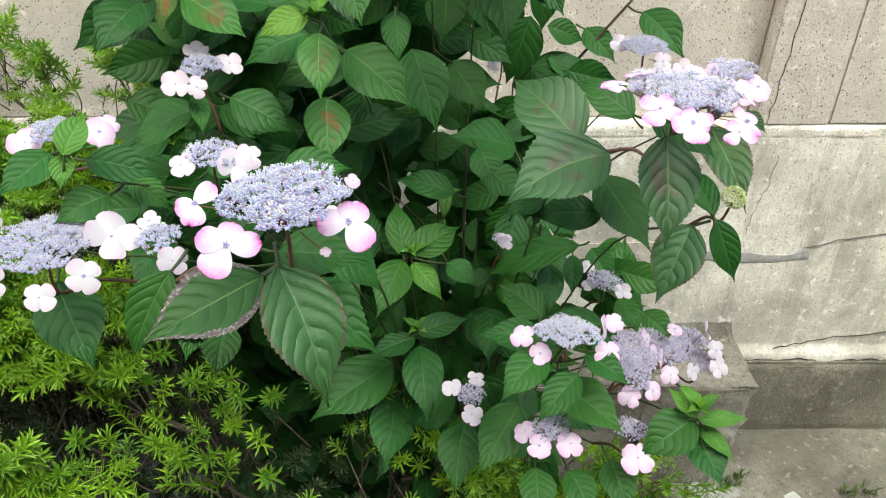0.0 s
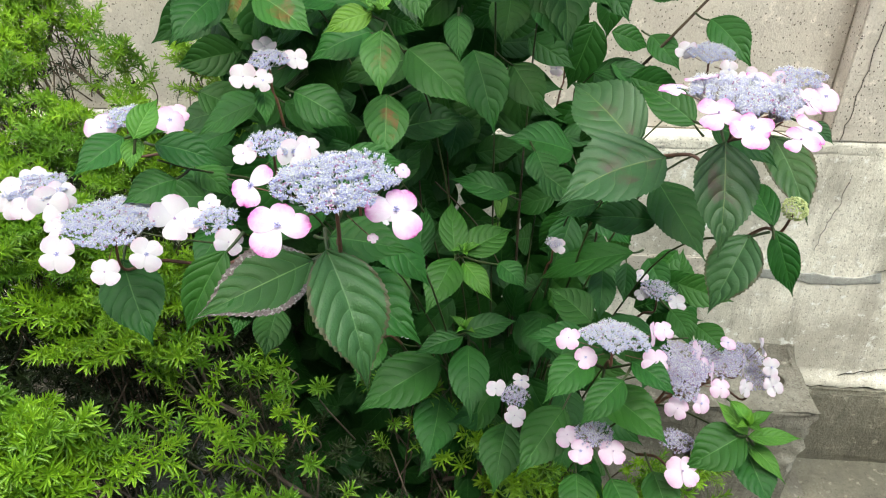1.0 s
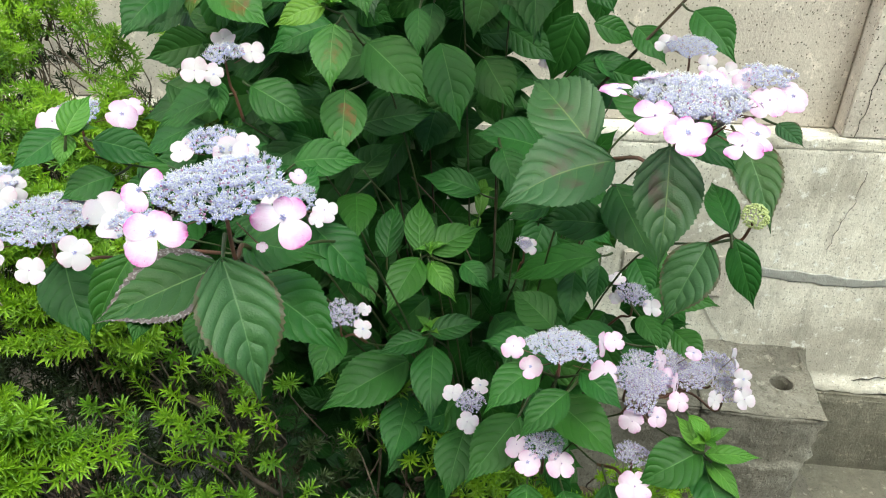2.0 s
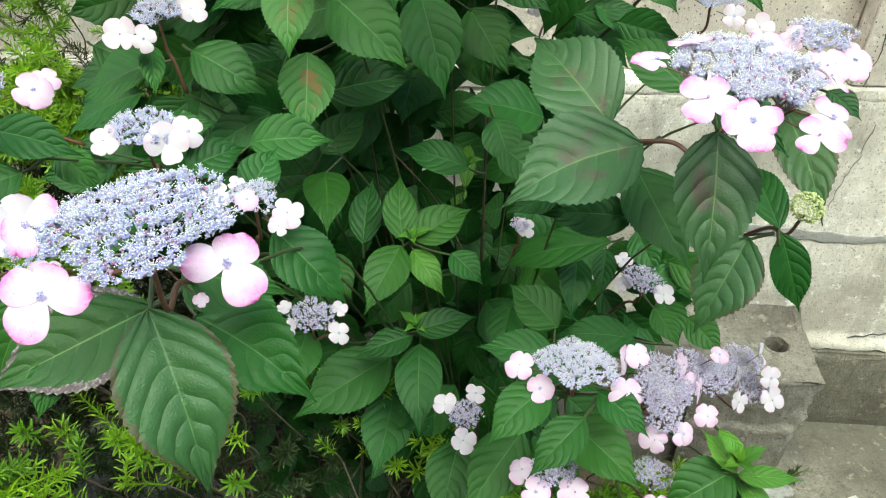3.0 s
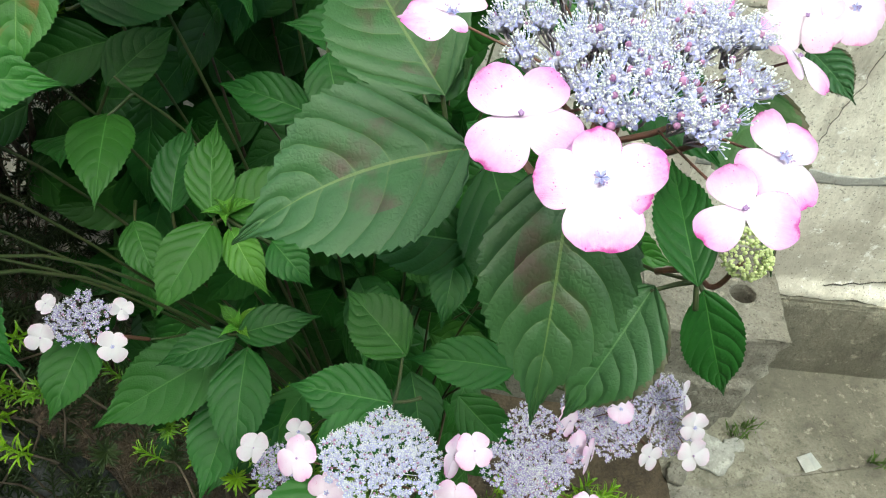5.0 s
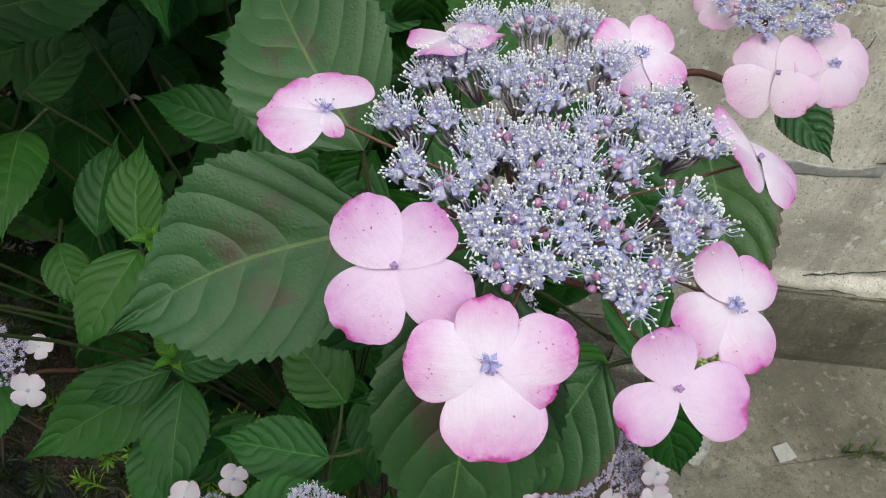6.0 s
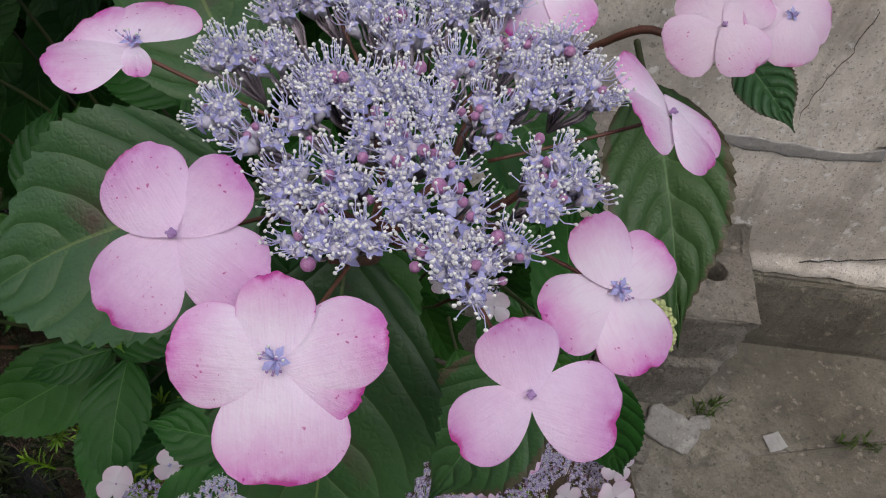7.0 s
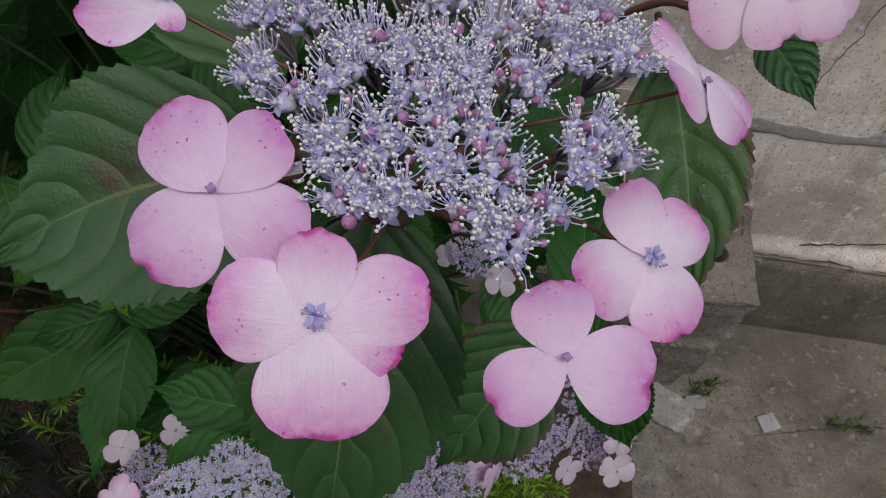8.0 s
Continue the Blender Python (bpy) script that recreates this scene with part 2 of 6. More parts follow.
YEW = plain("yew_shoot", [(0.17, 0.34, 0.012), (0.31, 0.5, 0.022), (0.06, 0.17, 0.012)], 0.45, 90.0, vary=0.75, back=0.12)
# old needles, their green darkened to carry the shade within the shrubs
YEW_OLD_SHADED = plain("yew_old_needle_shaded", [(0.014, 0.028, 0.007), (0.038, 0.06, 0.014)], 0.55, 60.0)
YEW_WOOD = plain("yew_wood", [(0.07, 0.05, 0.035), (0.17, 0.13, 0.1)], 0.85, 80.0, 0.6, 0.002)
SOIL = plain("soil", [(0.04, 0.028, 0.018), (0.11, 0.08, 0.05)], 0.95, 25.0, 0.9, 0.01)
ROCK = plain("grey_rock", [(0.09, 0.09, 0.095), (0.2, 0.2, 0.2)], 0.85, 20.0, 0.7, 0.006)
PAPER = plain("paper", [(0.6, 0.6, 0.58), (0.75, 0.75, 0.73)], 0.8, 60.0, 0.2, 0.0005)
CRACK = plain("crack", [(0.05, 0.045, 0.04), (0.11, 0.1, 0.085)], 0.95, 80.0)


def concrete(name, pale, dark, stain, stain_amount, pits=0.0, rough=0.9, grain=0.5):
    """Weathered concrete: broad stains, cloudy tone, sand grain and, where it is exposed, dark pits."""
    m, n, l, b = nodes_of(name)
    tc = n.new("ShaderNodeTexCoord")
    p = tc.outputs["Object"]
    broad, mid, fine = noise_tex(n, l, p, 3.2, 6.0, 0.6), noise_tex(n, l, p, 14.0, 6.0, 0.65), noise_tex(n, l, p, 170.0, 4.0, 0.7)
    colour = ramp(n, l, math_node(n, l, "ADD", math_node(n, l, "MULTIPLY", mid, 0.6), math_node(n, l, "MULTIPLY", fine, 0.4)), [(0.37, dark), (0.6, pale)])
    blot = ramp(n, l, math_node(n, l, "ADD", math_node(n, l, "MULTIPLY", broad, 0.7), math_node(n, l, "MULTIPLY", mid, 0.3)), [(0.46, (0, 0, 0)), (0.58, (1, 1, 1))])
    colour = mix(n, l, math_node(n, l, "MULTIPLY", blot, stain_amount), colour, stain)
    streaks = n.new("ShaderNodeMapping")
    streaks.inputs["Scale"].default_value = (9.0, 9.0, 1.6)
    l.new(p, streaks.inputs[0])
    run = ramp(n, l, noise_tex(n, l, streaks.outputs[0], 2.2, 6.0, 0.65, 0.6), [(0.5, (0, 0, 0)), (0.68, (1, 1, 1))])
    colour = mix(n, l, math_node(n, l, "MULTIPLY", run, stain_amount * 0.8), colour, stain)
    speck = ramp(n, l, noise_tex(n, l, p, 90.0, 3.0, 0.7), [(0.34, (1, 1, 1)), (0.42, (0, 0, 0))])
    colour = mix(n, l, math_node(n, l, "MULTIPLY", speck, 0.7), colour, stain)
    flake = ramp(n, l, noise_tex(n, l, p, 33.0, 5.0, 0.7), [(0.58, (0, 0, 0)), (0.66, (1, 1, 1))])
    colour = mix(n, l, math_node(n, l, "MULTIPLY", flake, 0.65), colour, tuple(min(1.0, q * 1.3) for q in pale))
    height = fine
    if pits:
        cells = n.new("ShaderNodeTexVoronoi")
        cells.inputs["Scale"].default_value = 140.0
        cells.inputs["Randomness"].default_value = 1.0
        squash = n.new("ShaderNodeMapping")
        squash.inputs["Scale"].default_value = (1.0, 1.0, 0.8)
        l.new(p, squash.inputs[0])
        l.new(squash.outputs[0], cells.inputs["Vector"])
        keep = math_node(n, l, "GREATER_THAN", noise_tex(n, l, p, 60.0, 2.0), 0.46)
        hole = math_node(n, l, "MULTIPLY", math_node(n, l, "LESS_THAN", math_node(n, l, "ADD", cells.outputs["Distance"], math_node(n, l, "MULTIPLY", fine, 0.25)), 0.33), keep)
        colour = mix(n, l, math_node(n, l, "MULTIPLY", hole, pits), colour, (0.1, 0.085, 0.07))
        height = math_node(n, l, "SUBTRACT", fine, hole)
    l.new(colour, b.inputs["Base Color"])
    b.inputs["Roughness"].default_value = rough
    b.inputs["Specular IOR Level"].default_value = 0.3
    both_scales = math_node(n, l, "ADD", height, math_node(n, l, "MULTIPLY", mid, 2.0))
    bump(n, l, b, both_scales, grain, 0.006)
    return m


WALL = concrete("pitted_wall_concrete", (0.64, 0.58, 0.525), (0.48, 0.43, 0.385), (0.4, 0.35, 0.3), 0.3, pits=0.9)
WALL_LOW = concrete("weathered_wall_concrete", (0.9, 0.855, 0.78), (0.62, 0.575, 0.505), (0.33, 0.3, 0.255), 0.72, pits=0.55, grain=0.45)
KERB = concrete("kerb_concrete", (0.34, 0.315, 0.27), (0.2, 0.18, 0.15), (0.085, 0.075, 0.06), 0.7, pits=0.55, grain=1.0)
MORTAR = concrete("mortar", (0.4, 0.395, 0.38), (0.31, 0.305, 0.29), (0.24, 0.235, 0.22), 0.4)
PAVING = concrete("pavement_concrete", (0.32, 0.298, 0.24), (0.18, 0.165, 0.13), (0.1, 0.09, 0.07), 0.65, pits=0.25, grain=0.9)
ASPHALT = concrete("asphalt", (0.075, 0.072, 0.068), (0.04, 0.04, 0.038), (0.1, 0.095, 0.09), 0.4)
STONE = concrete("pale_stone", (0.42, 0.41, 0.38), (0.28, 0.27, 0.25), (0.18, 0.17, 0.15), 0.4)
MOSS = plain("moss", [(0.05, 0.1, 0.015), (0.12, 0.2, 0.03)], 0.9, 150.0, 0.8, 0.004)

# ---- building helpers ----
PLACES = {}


def put(ob, m, parent=None):
    """Stands ob at the world pose m, under parent."""
    PLACES[ob] = m
    if parent:
        ob.parent = parent
        ob.matrix_basis = PLACES[parent].inverted() @ m
    else:
        ob.matrix_basis = m
    return ob


def thing(name, m, label, category, group="", kind=""):
    ob = new(name)
    ob.empty_display_size = 0.05
    return tagged(put(ob, m), label, category, group, kind)


def mesh_of(name, verts, faces, materials, index=None, uvs=None, smooth=True):
    me = bpy.data.meshes.new(name)
    me.from_pydata([tuple(v) for v in verts], [], [tuple(int(i) for i in f) for f in faces])
    for m in materials:
        me.materials.append(m)
    if index is not None:
        me.polygons.foreach_set("material_index", [int(i) for i in index])
    if uvs is not None:
        layer = me.uv_layers.new(name="UVMap")
        loops = np.zeros(len(me.loops), dtype=np.int32)
        me.loops.foreach_get("vertex_index", loops)
        layer.data.foreach_set("uv", np.asarray(uvs, dtype=np.float32)[loops].ravel())
    me.polygons.foreach_set("use_smooth", [smooth] * len(me.polygons))
    me.update()
    return me


def part(name, bm, material, parent, label="", m=None, smooth=False):
    """Links a bmesh, or a ready mesh, as one part under a thing or a part, or at top level."""
    me = bm
    if isinstance(bm, bmesh.types.BMesh):
        me = bpy.data.meshes.new(name)
        bm.normal_update()
        bm.to_mesh(me)
        bm.free()
        me.materials.append(material)
        me.polygons.foreach_set("use_smooth", [smooth] * len(me.polygons))
    ob = new(name, me)
    put(ob, m if m else (PLACES[parent].copy() if parent else Matrix.Identity(4)), parent)
    return tagged(ob, label)


def box(x0, x1, y0, y1, z0, z1, bevel=0.004, rough=0.0, cuts=0):
    bm = bmesh.new()
    bmesh.ops.create_cube(bm, size=1.0, matrix=Matrix.Translation(((x0 + x1) / 2, (y0 + y1) / 2, (z0 + z1) / 2)) @ Matrix.Diagonal((x1 - x0, y1 - y0, z1 - z0, 1)))
    if bevel:
        bmesh.ops.bevel(bm, geom=list(bm.edges), offset=bevel, segments=2, affect="EDGES")
    if cuts:
        bmesh.ops.subdivide_edges(bm, edges=[e for e in bm.edges if e.calc_length() > 0.08], cuts=cuts, use_grid_fill=True)
    if rough:
        for v in bm.verts:
            v.co += Vector(noise.noise_vector(v.co * 9.0)) * rough + Vector(noise.noise_vector(v.co * 41.0)) * rough * 0.4
    return bm


def tube_arrays(points, radii, sides=7):
    pts = [Vector(p) for p in points]
    verts, faces = [], []
    up = Vector((0.31, 0.17, 0.93))
    for i, p in enumerate(pts):
        d = (pts[min(i + 1, len(pts) - 1)] - pts[max(i - 1, 0)]).normalized()
        s = d.cross(up)
        s = s.normalized() if s.length > 1e-4 else d.orthogonal().normalized()
        c = d.cross(s)
        for k in range(sides):
            a = 2 * math.pi * k / sides
            verts.append(p + (s * math.cos(a) + c * math.sin(a)) * radii[i])
    for i in range(len(pts) - 1):
        for k in range(sides):
            k2 = (k + 1) % sides
            faces.append((i * sides + k, i * sides + k2, (i + 1) * sides + k2, (i + 1) * sides + k))
    faces.append(tuple(range(sides - 1, -1, -1)))
    faces.append(tuple(range((len(pts) - 1) * sides, len(pts) * sides)))
    return verts, faces


def smooth_line(points, per=6):
    """A Catmull-Rom line through the points."""
    p = [Vector(q) for q in points]
    p = [p[0] * 2 - p[1]] + p + [p[-1] * 2 - p[-2]]
    line = []
    for i in range(1, len(p) - 2):
        for k in range(per):
            t = k / per
            a, b, c, d = p[i - 1], p[i], p[i + 1], p[i + 2]
            line.append(0.5 * (2 * b + (c - a) * t + (2 * a - 5 * b + 4 * c - d) * t * t + (3 * b - a - 3 * c + d) * t * t * t))
    return line + [p[-2]]


# ---- setting: ground, pavement, wall, kerb ----
ground_mesh = bmesh.new()
bmesh.ops.create_grid(ground_mesh, x_segments=1, y_segments=1, size=400.0)
tagged(part("ground", ground_mesh, ASPHALT, None, "dark grey worn asphalt lane in front of the planting", Matrix.Translation((0, 0, -0.012))), category="ground", kind="structure")


def slab(outline, label):
    """A pavement piece over an outline of x and y, with worn edges and a slightly uneven top."""
    bm = bmesh.new()
    base = bm.faces.new([bm.verts.new((x, y, -0.004)) for x, y in outline])
    if base.normal.z < 0 or base.calc_area() < 0:
        bmesh.ops.reverse_faces(bm, faces=[base])
    bmesh.ops.triangulate(bm, faces=list(bm.faces))
    for step in range(7):
        bmesh.ops.subdivide_edges(bm, edges=[e for e in bm.edges if e.calc_length() > 0.05 and (e.verts[0].co - Vector((0.9, 1.2, 0))).length < 1.2], cuts=1)
        bmesh.ops.triangulate(bm, faces=[q for q in bm.faces if len(q.verts) > 3])
    rim = [e for e in bm.edges if e.is_boundary]
    for w in bm.verts:
        w.co.z += 0.003 * noise.noise(w.co * 8) + 0.0022 * noise.noise(w.co * 30) - (0.004 if w.is_boundary else 0.0)
        if w.is_boundary:
            w.co += Vector(noise.noise_vector(w.co * 22)) * 0.004
    skirt = bmesh.ops.extrude_edge_only(bm, edges=rim)
    for w in skirt["geom"]:
        if isinstance(w, bmesh.types.BMVert):
            w.co.z = -0.1
    bmesh.ops.recalc_face_normals(bm, faces=list(bm.faces))
    return tagged(part("pavement", bm, PAVING, None, label, Matrix.Identity(4), smooth=False), category="pavement", kind="structure")


slab([(0.8315, 1.27), (0.8525, 1.1695), (2.02, 1.486), (2.02, 1.52), (0.834, 1.52)], "weathered grey concrete strip at the foot of the wall")
slab([(0.30, 1.12), (0.70, 1.12), (0.849, 1.167), (0.829, 1.268), (0.829, 1.52), (0.30, 1.52)], "cracked concrete corner before the kerb")
slab([(0.702, 0.4), (4.2, 0.4), (4.2, 1.52), (2.1, 1.4975), (0.856, 1.1665), (0.702, 1.116)], "grey concrete pavement slab with a worn surface")

bed = box(0.32, 4.1, 0.42, 1.48, -0.09, -0.0085, 0.0)
tagged(part("pavement", bed, KERB, None, "dusty filling in the joints of the pavement"), category="pavement", kind="structure")

wall_label = "weathered beige concrete retaining wall with pitted upper panels"
wall = thing("wall_back", pose(0, 0, 0), wall_label, "wall", kind="structure")
part("lower_wall", box(-4.0, 5.0, 1.49, 1.75, -0.3, 0.905, 0.006, 0.003, 30), WALL_LOW, wall, "stained grey concrete lower wall")
part("footing", box(0.80, 5.0, 1.455, 1.4895, -0.3, 0.25, 0.008, 0.003, 12), PAVING, wall, "dark damp concrete footing")
part("ledge", box(-4.0, 5.0, 1.4905, 1.75, 0.906, 0.936, 0.006, 0.004, 60), WALL_LOW, wall, "rough crumbled mortar ledge")
part("upper_panel", box(-4.0, 0.70, 1.535, 1.75, 0.937, 2.3, 0.004), WALL, wall, "beige pitted concrete panel")
part("upper_panel", box(0.87, 5.0, 1.4945, 1.75, 0.937, 2.3, 0.004), WALL, wall, "beige pitted concrete panel")
part("pilaster", box(0.702, 0.8685, 1.49, 1.75, 0.937, 2.35, 0.003, 0.0015, 10), WALL, wall, "beige concrete pilaster with a long crack")
part("pilaster", box(-1.5, -1.33, 1.49, 1.75, 0.937, 2.35, 0.01, 0.0015, 10), WALL, wall, "beige concrete pilaster")


def skin(name, x0, x1, z0, z1, y, cell, depth, material, label, lip=0.0):
    """A rough trowelled face just proud of the wall behind it."""
    nx, nz = int((x1 - x0) / cell), int((z1 - z0) / cell)
    v, f = [], []
    for i in range(nx + 1):
        for k in range(nz + 1):
            q = Vector((x0 + (x1 - x0) * i / nx, 0.0, z0 + (z1 - z0) * k / nz))
            h = noise.noise(q * 5) + 0.6 * noise.noise(q * 17) + 0.45 * noise.noise(q * 48) + 0.3 * noise.noise(q * 110)
            edge = min(i, nx - i, k, nz - k) == 0
            if lip and q.x > 0.79:
                low = max(0.0, 1 - (q.z - z0) / 0.034)
                q.z += low * 0.016 * (noise.noise(Vector((q.x * 9, 1.0, 0))) + 0.6 * noise.noise(Vector((q.x * 31, 2.0, 0))))
                v.append((q.x, y - lip * min(1.0, low * 2.2) - depth * max(-0.6, h), q.z))
                continue
            v.append((q.x, y + 0.004 if edge else y - depth * max(-0.6, h), q.z))
    for i in range(nx):
        for k in range(nz):
            f.append((i * (nz + 1) + k, (i + 1) * (nz + 1) + k, (i + 1) * (nz + 1) + k + 1, i * (nz + 1) + k + 1))
    return part(name, mesh_of(name, v, f, [material]), None, wall, label)


skin("plaster_face", 0.2, 2.2, 0.256, 0.916, 1.4885, 0.011, 0.0028, WALL_LOW, "rough stained plaster face", 0.02)
skin("ledge_face", 0.2, 2.2, 0.902, 0.937, 1.4885, 0.006, 0.004, WALL_LOW, "crumbled pale edge of the ledge")
skin("footing_face", 0.81, 2.2, 0.0, 0.248, 1.4535, 0.011, 0.005, PAVING, "lumpy damp footing face")


def crack(points, width, y):
    """A jagged dark split in the wall's face, along points of x and z."""
    bm = bmesh.new()
    line = []
    for (x0, z0), (x1, z1) in zip(points, points[1:]):
        for k in range(7):
            line.append((x0 + (x1 - x0) * k / 7, z0 + (z1 - z0) * k / 7))
    line.append(points[-1])
    last = None
    for i, (x, z) in enumerate(line):
        j = Vector(noise.noise_vector(Vector((x * 55, z * 55, 3.0))))
        w = width * (0.45 + 0.6 * abs(j.y) + 0.25 * (i % 3)) * (0.3 if i in (0, len(line) - 1) else 1.0)
        d = Vector((line[min(i + 1, len(line) - 1)][0] - line[max(i - 1, 0)][0], 0, line[min(i + 1, len(line) - 1)][1] - line[max(i - 1, 0)][1])).normalized()
        s = Vector((d.z, 0, -d.x))
        c = Vector((x + j.x * 0.007, y, z + j.z * 0.007))
        row = [bm.verts.new(c + s * w / 2 + Vector((0, 0.002, 0))), bm.verts.new(c + s * w * 0.4), bm.verts.new(c - s * w * 0.4), bm.verts.new(c - s * w / 2 + Vector((0, 0.002, 0)))]
        if last:
            for k in range(3):
                bm.faces.new((last[k], row[k], row[k + 1], last[k + 1]))
        last = row
    part("crack", bm, CRACK, wall, "thin dark crack")


crack([(0.748, 1.42), (0.742, 1.2), (0.735, 1.06), (0.728, 0.94)], 0.001, 1.4875)
crack([(0.775, 0.86), (0.768, 0.78), (0.75, 0.71), (0.748, 0.65)], 0.0004, 1.4842)
crack([(0.889, 0.283), (0.95, 0.297), (1.03, 0.318), (1.25, 0.35), (1.6, 0.38)], 0.0032, 1.4805)
crack([(0.50, 0.50), (0.535, 0.44), (0.59, 0.36), (0.615, 0.34)], 0.0004, 1.4842)

crack([(0.90, 0.609), (0.99, 0.634), (1.09, 0.652), (1.3, 0.69), (1.6, 0.73)], 0.0016, 1.4842)
part("plaster_patch", box(0.30, 0.545, 1.4815, 1.489, 0.512, 0.63, 0.003, 0.002, 8), WALL, wall, "smooth beige plaster patch")

seam_points = smooth_line([(0.50, 1.492, 0.612), (0.62, 1.49, 0.592), (0.74, 1.488, 0.583), (0.85, 1.489, 0.578), (0.92, 1.494, 0.592)], 5)
v, f = tube_arrays(seam_points, [0.014 + 0.008 * noise.noise(p * 30) for p in seam_points], 10)
v = [(q.x, 1.4868 + (q.y - 1.489) * 0.05, q.z) for q in v]
part("mortar_seam", mesh_of("mortar_seam", v, f, [MORTAR]), None, wall, "smooth grey mortar seam")

# unseen wall behind the camera, added to block low sky light from the front
tagged(part("wall_front", box(-9.0, 9.0, -3.4, -3.1, -0.2, 6.5, 0.01), KERB, None, "added plain grey wall, out of view, that blocks low sky light"), category="wall", kind="structure")

kerb = thing("kerb", pose(0.2, 1.38, 0), "rough concrete kerb block with a round drain hole, against the wall", "kerb", kind="structure")
HOLE, HOLE_R = (0.698, 1.382), 0.026
kb = bmesh.new()
x0, x1, y0, y1, z0, z1 = -2.0, 0.775, 1.27, 1.489, -0.1, 0.343
bx0 = 0.50
ring = [kb.verts.new((HOLE[0] + HOLE_R * math.cos(a), HOLE[1] + HOLE_R * math.sin(a), z1)) for a in [2 * math.pi * k / 24 for k in range(24)]]
deep = [kb.verts.new((w.co.x, w.co.y, z1 - 0.12)) for w in ring]
outer = []
for k in range(24):
    a = 2 * math.pi * k / 24
    dx, dy = math.cos(a), math.sin(a)
    s = min(((x1 if dx > 0 else bx0) - HOLE[0]) / dx if abs(dx) > 1e-6 else 9, ((y1 if dy > 0 else y0) - HOLE[1]) / dy if abs(dy) > 1e-6 else 9)
    outer.append(kb.verts.new((HOLE[0] + dx * s, HOLE[1] + dy * s, z1)))
corners = {}
for cx in (bx0, x1):
    for cy in (y0, y1):
        corners[cx, cy] = kb.verts.new((cx, cy, z1))
for k in range(24):
    k2 = (k + 1) % 24
    kb.faces.new((ring[k2], ring[k], outer[k], outer[k2]))
    kb.faces.new((ring[k], ring[k2], deep[k2], deep[k]))
    pa, pb = outer[k].co, outer[k2].co
    if abs(pa.x - pb.x) > 1e-5 and abs(pa.y - pb.y) > 1e-5:
        for (cx, cy), cv in corners.items():
            if (abs(pa.x - cx) < 1e-4 or abs(pb.x - cx) < 1e-4) and (abs(pa.y - cy) < 1e-4 or abs(pb.y - cy) < 1e-4):
                kb.faces.new((outer[k], outer[k2], cv))
kb.faces.new(deep)
bmesh.ops.triangulate(kb, faces=[q for q in kb.faces if q.calc_area() > 0.0006])
for step in range(4):
    bmesh.ops.subdivide_edges(kb, edges=[e for e in kb.edges if e.calc_length() > 0.022], cuts=1)
    bmesh.ops.triangulate(kb, faces=[q for q in kb.faces if len(q.verts) > 4])
for w in kb.verts:
    far = (Vector((w.co.x, w.co.y)) - Vector(HOLE)).length
    if far > HOLE_R + 0.006 and w.co.z > z1 - 0.05:
        w.co.z += min(1.0, (far - HOLE_R) / 0.03) * (0.007 * noise.noise(w.co * 14) + 0.004 * noise.noise(w.co * 45)) + 0.03 * max(0.0, (w.co.y - 1.44) / 0.05) ** 2
part("kerb_top", kb, KERB, kerb, "worn kerb top pierced by a round hole", Matrix.Identity(4))
part("kerb_body", box(bx0, x1 - 0.02, y0 + 0.028, y1, -0.1, z1 - 0.125, 0.004, 0.003, 8), KERB, kerb, "", Matrix.Identity(4))
face_v, face_f = [], []
for i in range(71):
    for k in range(67):
        up = k / 64
        z = min(1.0, up) * (z1 - 0.004)
        right = x1 - 0.004 - 0.07 * max(0.0, 0.62 - up) - 0.012 * noise.noise(Vector((3.0, up * 9, 1.0)))
        x = bx0 + 0.002 + (right - bx0) * i / 70
        q = Vector((x, 0.0, z))
        lump = noise.noise(q * 8) + 0.45 * noise.noise(q * 21) + 0.2 * noise.noise(q * 70)
        step = 0.012 * min(1.0, max(0.0, (0.56 + 0.06 * noise.noise(Vector((x * 16, 0, 0))) - up) / 0.03))
        y = y0 + 0.002 - step - 0.008 * max(-0.7, lump) + 0.02 * max(0.0, i / 70 - 0.93) / 0.07 * (1.2 - up)
        face_v.append((x, y + (0.012 * (k - 64) if k > 64 else 0.0), z - (0.001 if k > 64 else 0.0)))
for i in range(70):
    for k in range(66):
        face_f.append((i * 67 + k, (i + 1) * 67 + k, (i + 1) * 67 + k + 1, i * 67 + k + 1))
part("kerb_face", mesh_of("kerb_face", face_v, face_f, [KERB]), None, kerb, "broken lumpy concrete face of the kerb", Matrix.Identity(4))
part("kerb_end", box(x1 - 0.03, x1, y0 + 0.031, y1, -0.05, z1 - 0.003, 0.004, 0.004, 8), KERB, kerb, "", Matrix.Identity(4))
part("kerb_run", box(x0, bx0 + 0.03, y0 + 0.008, y1, -0.1, z1 - 0.005, 0.004, 0.006, 18), KERB, kerb, "", Matrix.Identity(4))
nose_line = smooth_line([(bx0, y0 + 0.008, z1 - 0.008), (0.64, y0 + 0.006, z1 - 0.009), (0.74, y0 + 0.008, z1 - 0.008), (0.766, y0 + 0.02, z1 - 0.008), (0.768, 1.36, z1 - 0.006), (0.764, 1.44, z1), (0.76, 1.486, z1 + 0.02)], 9)
nv, nf = tube_arrays(nose_line, [0.006 + 0.003 * noise.noise(q * 37) for q in nose_line], 10)
nv = [q - Vector((0, 0, 0.002)) + Vector(noise.noise_vector(q * 30)) * 0.005 + Vector(noise.noise_vector(q * 90)) * 0.003 for q in nv]
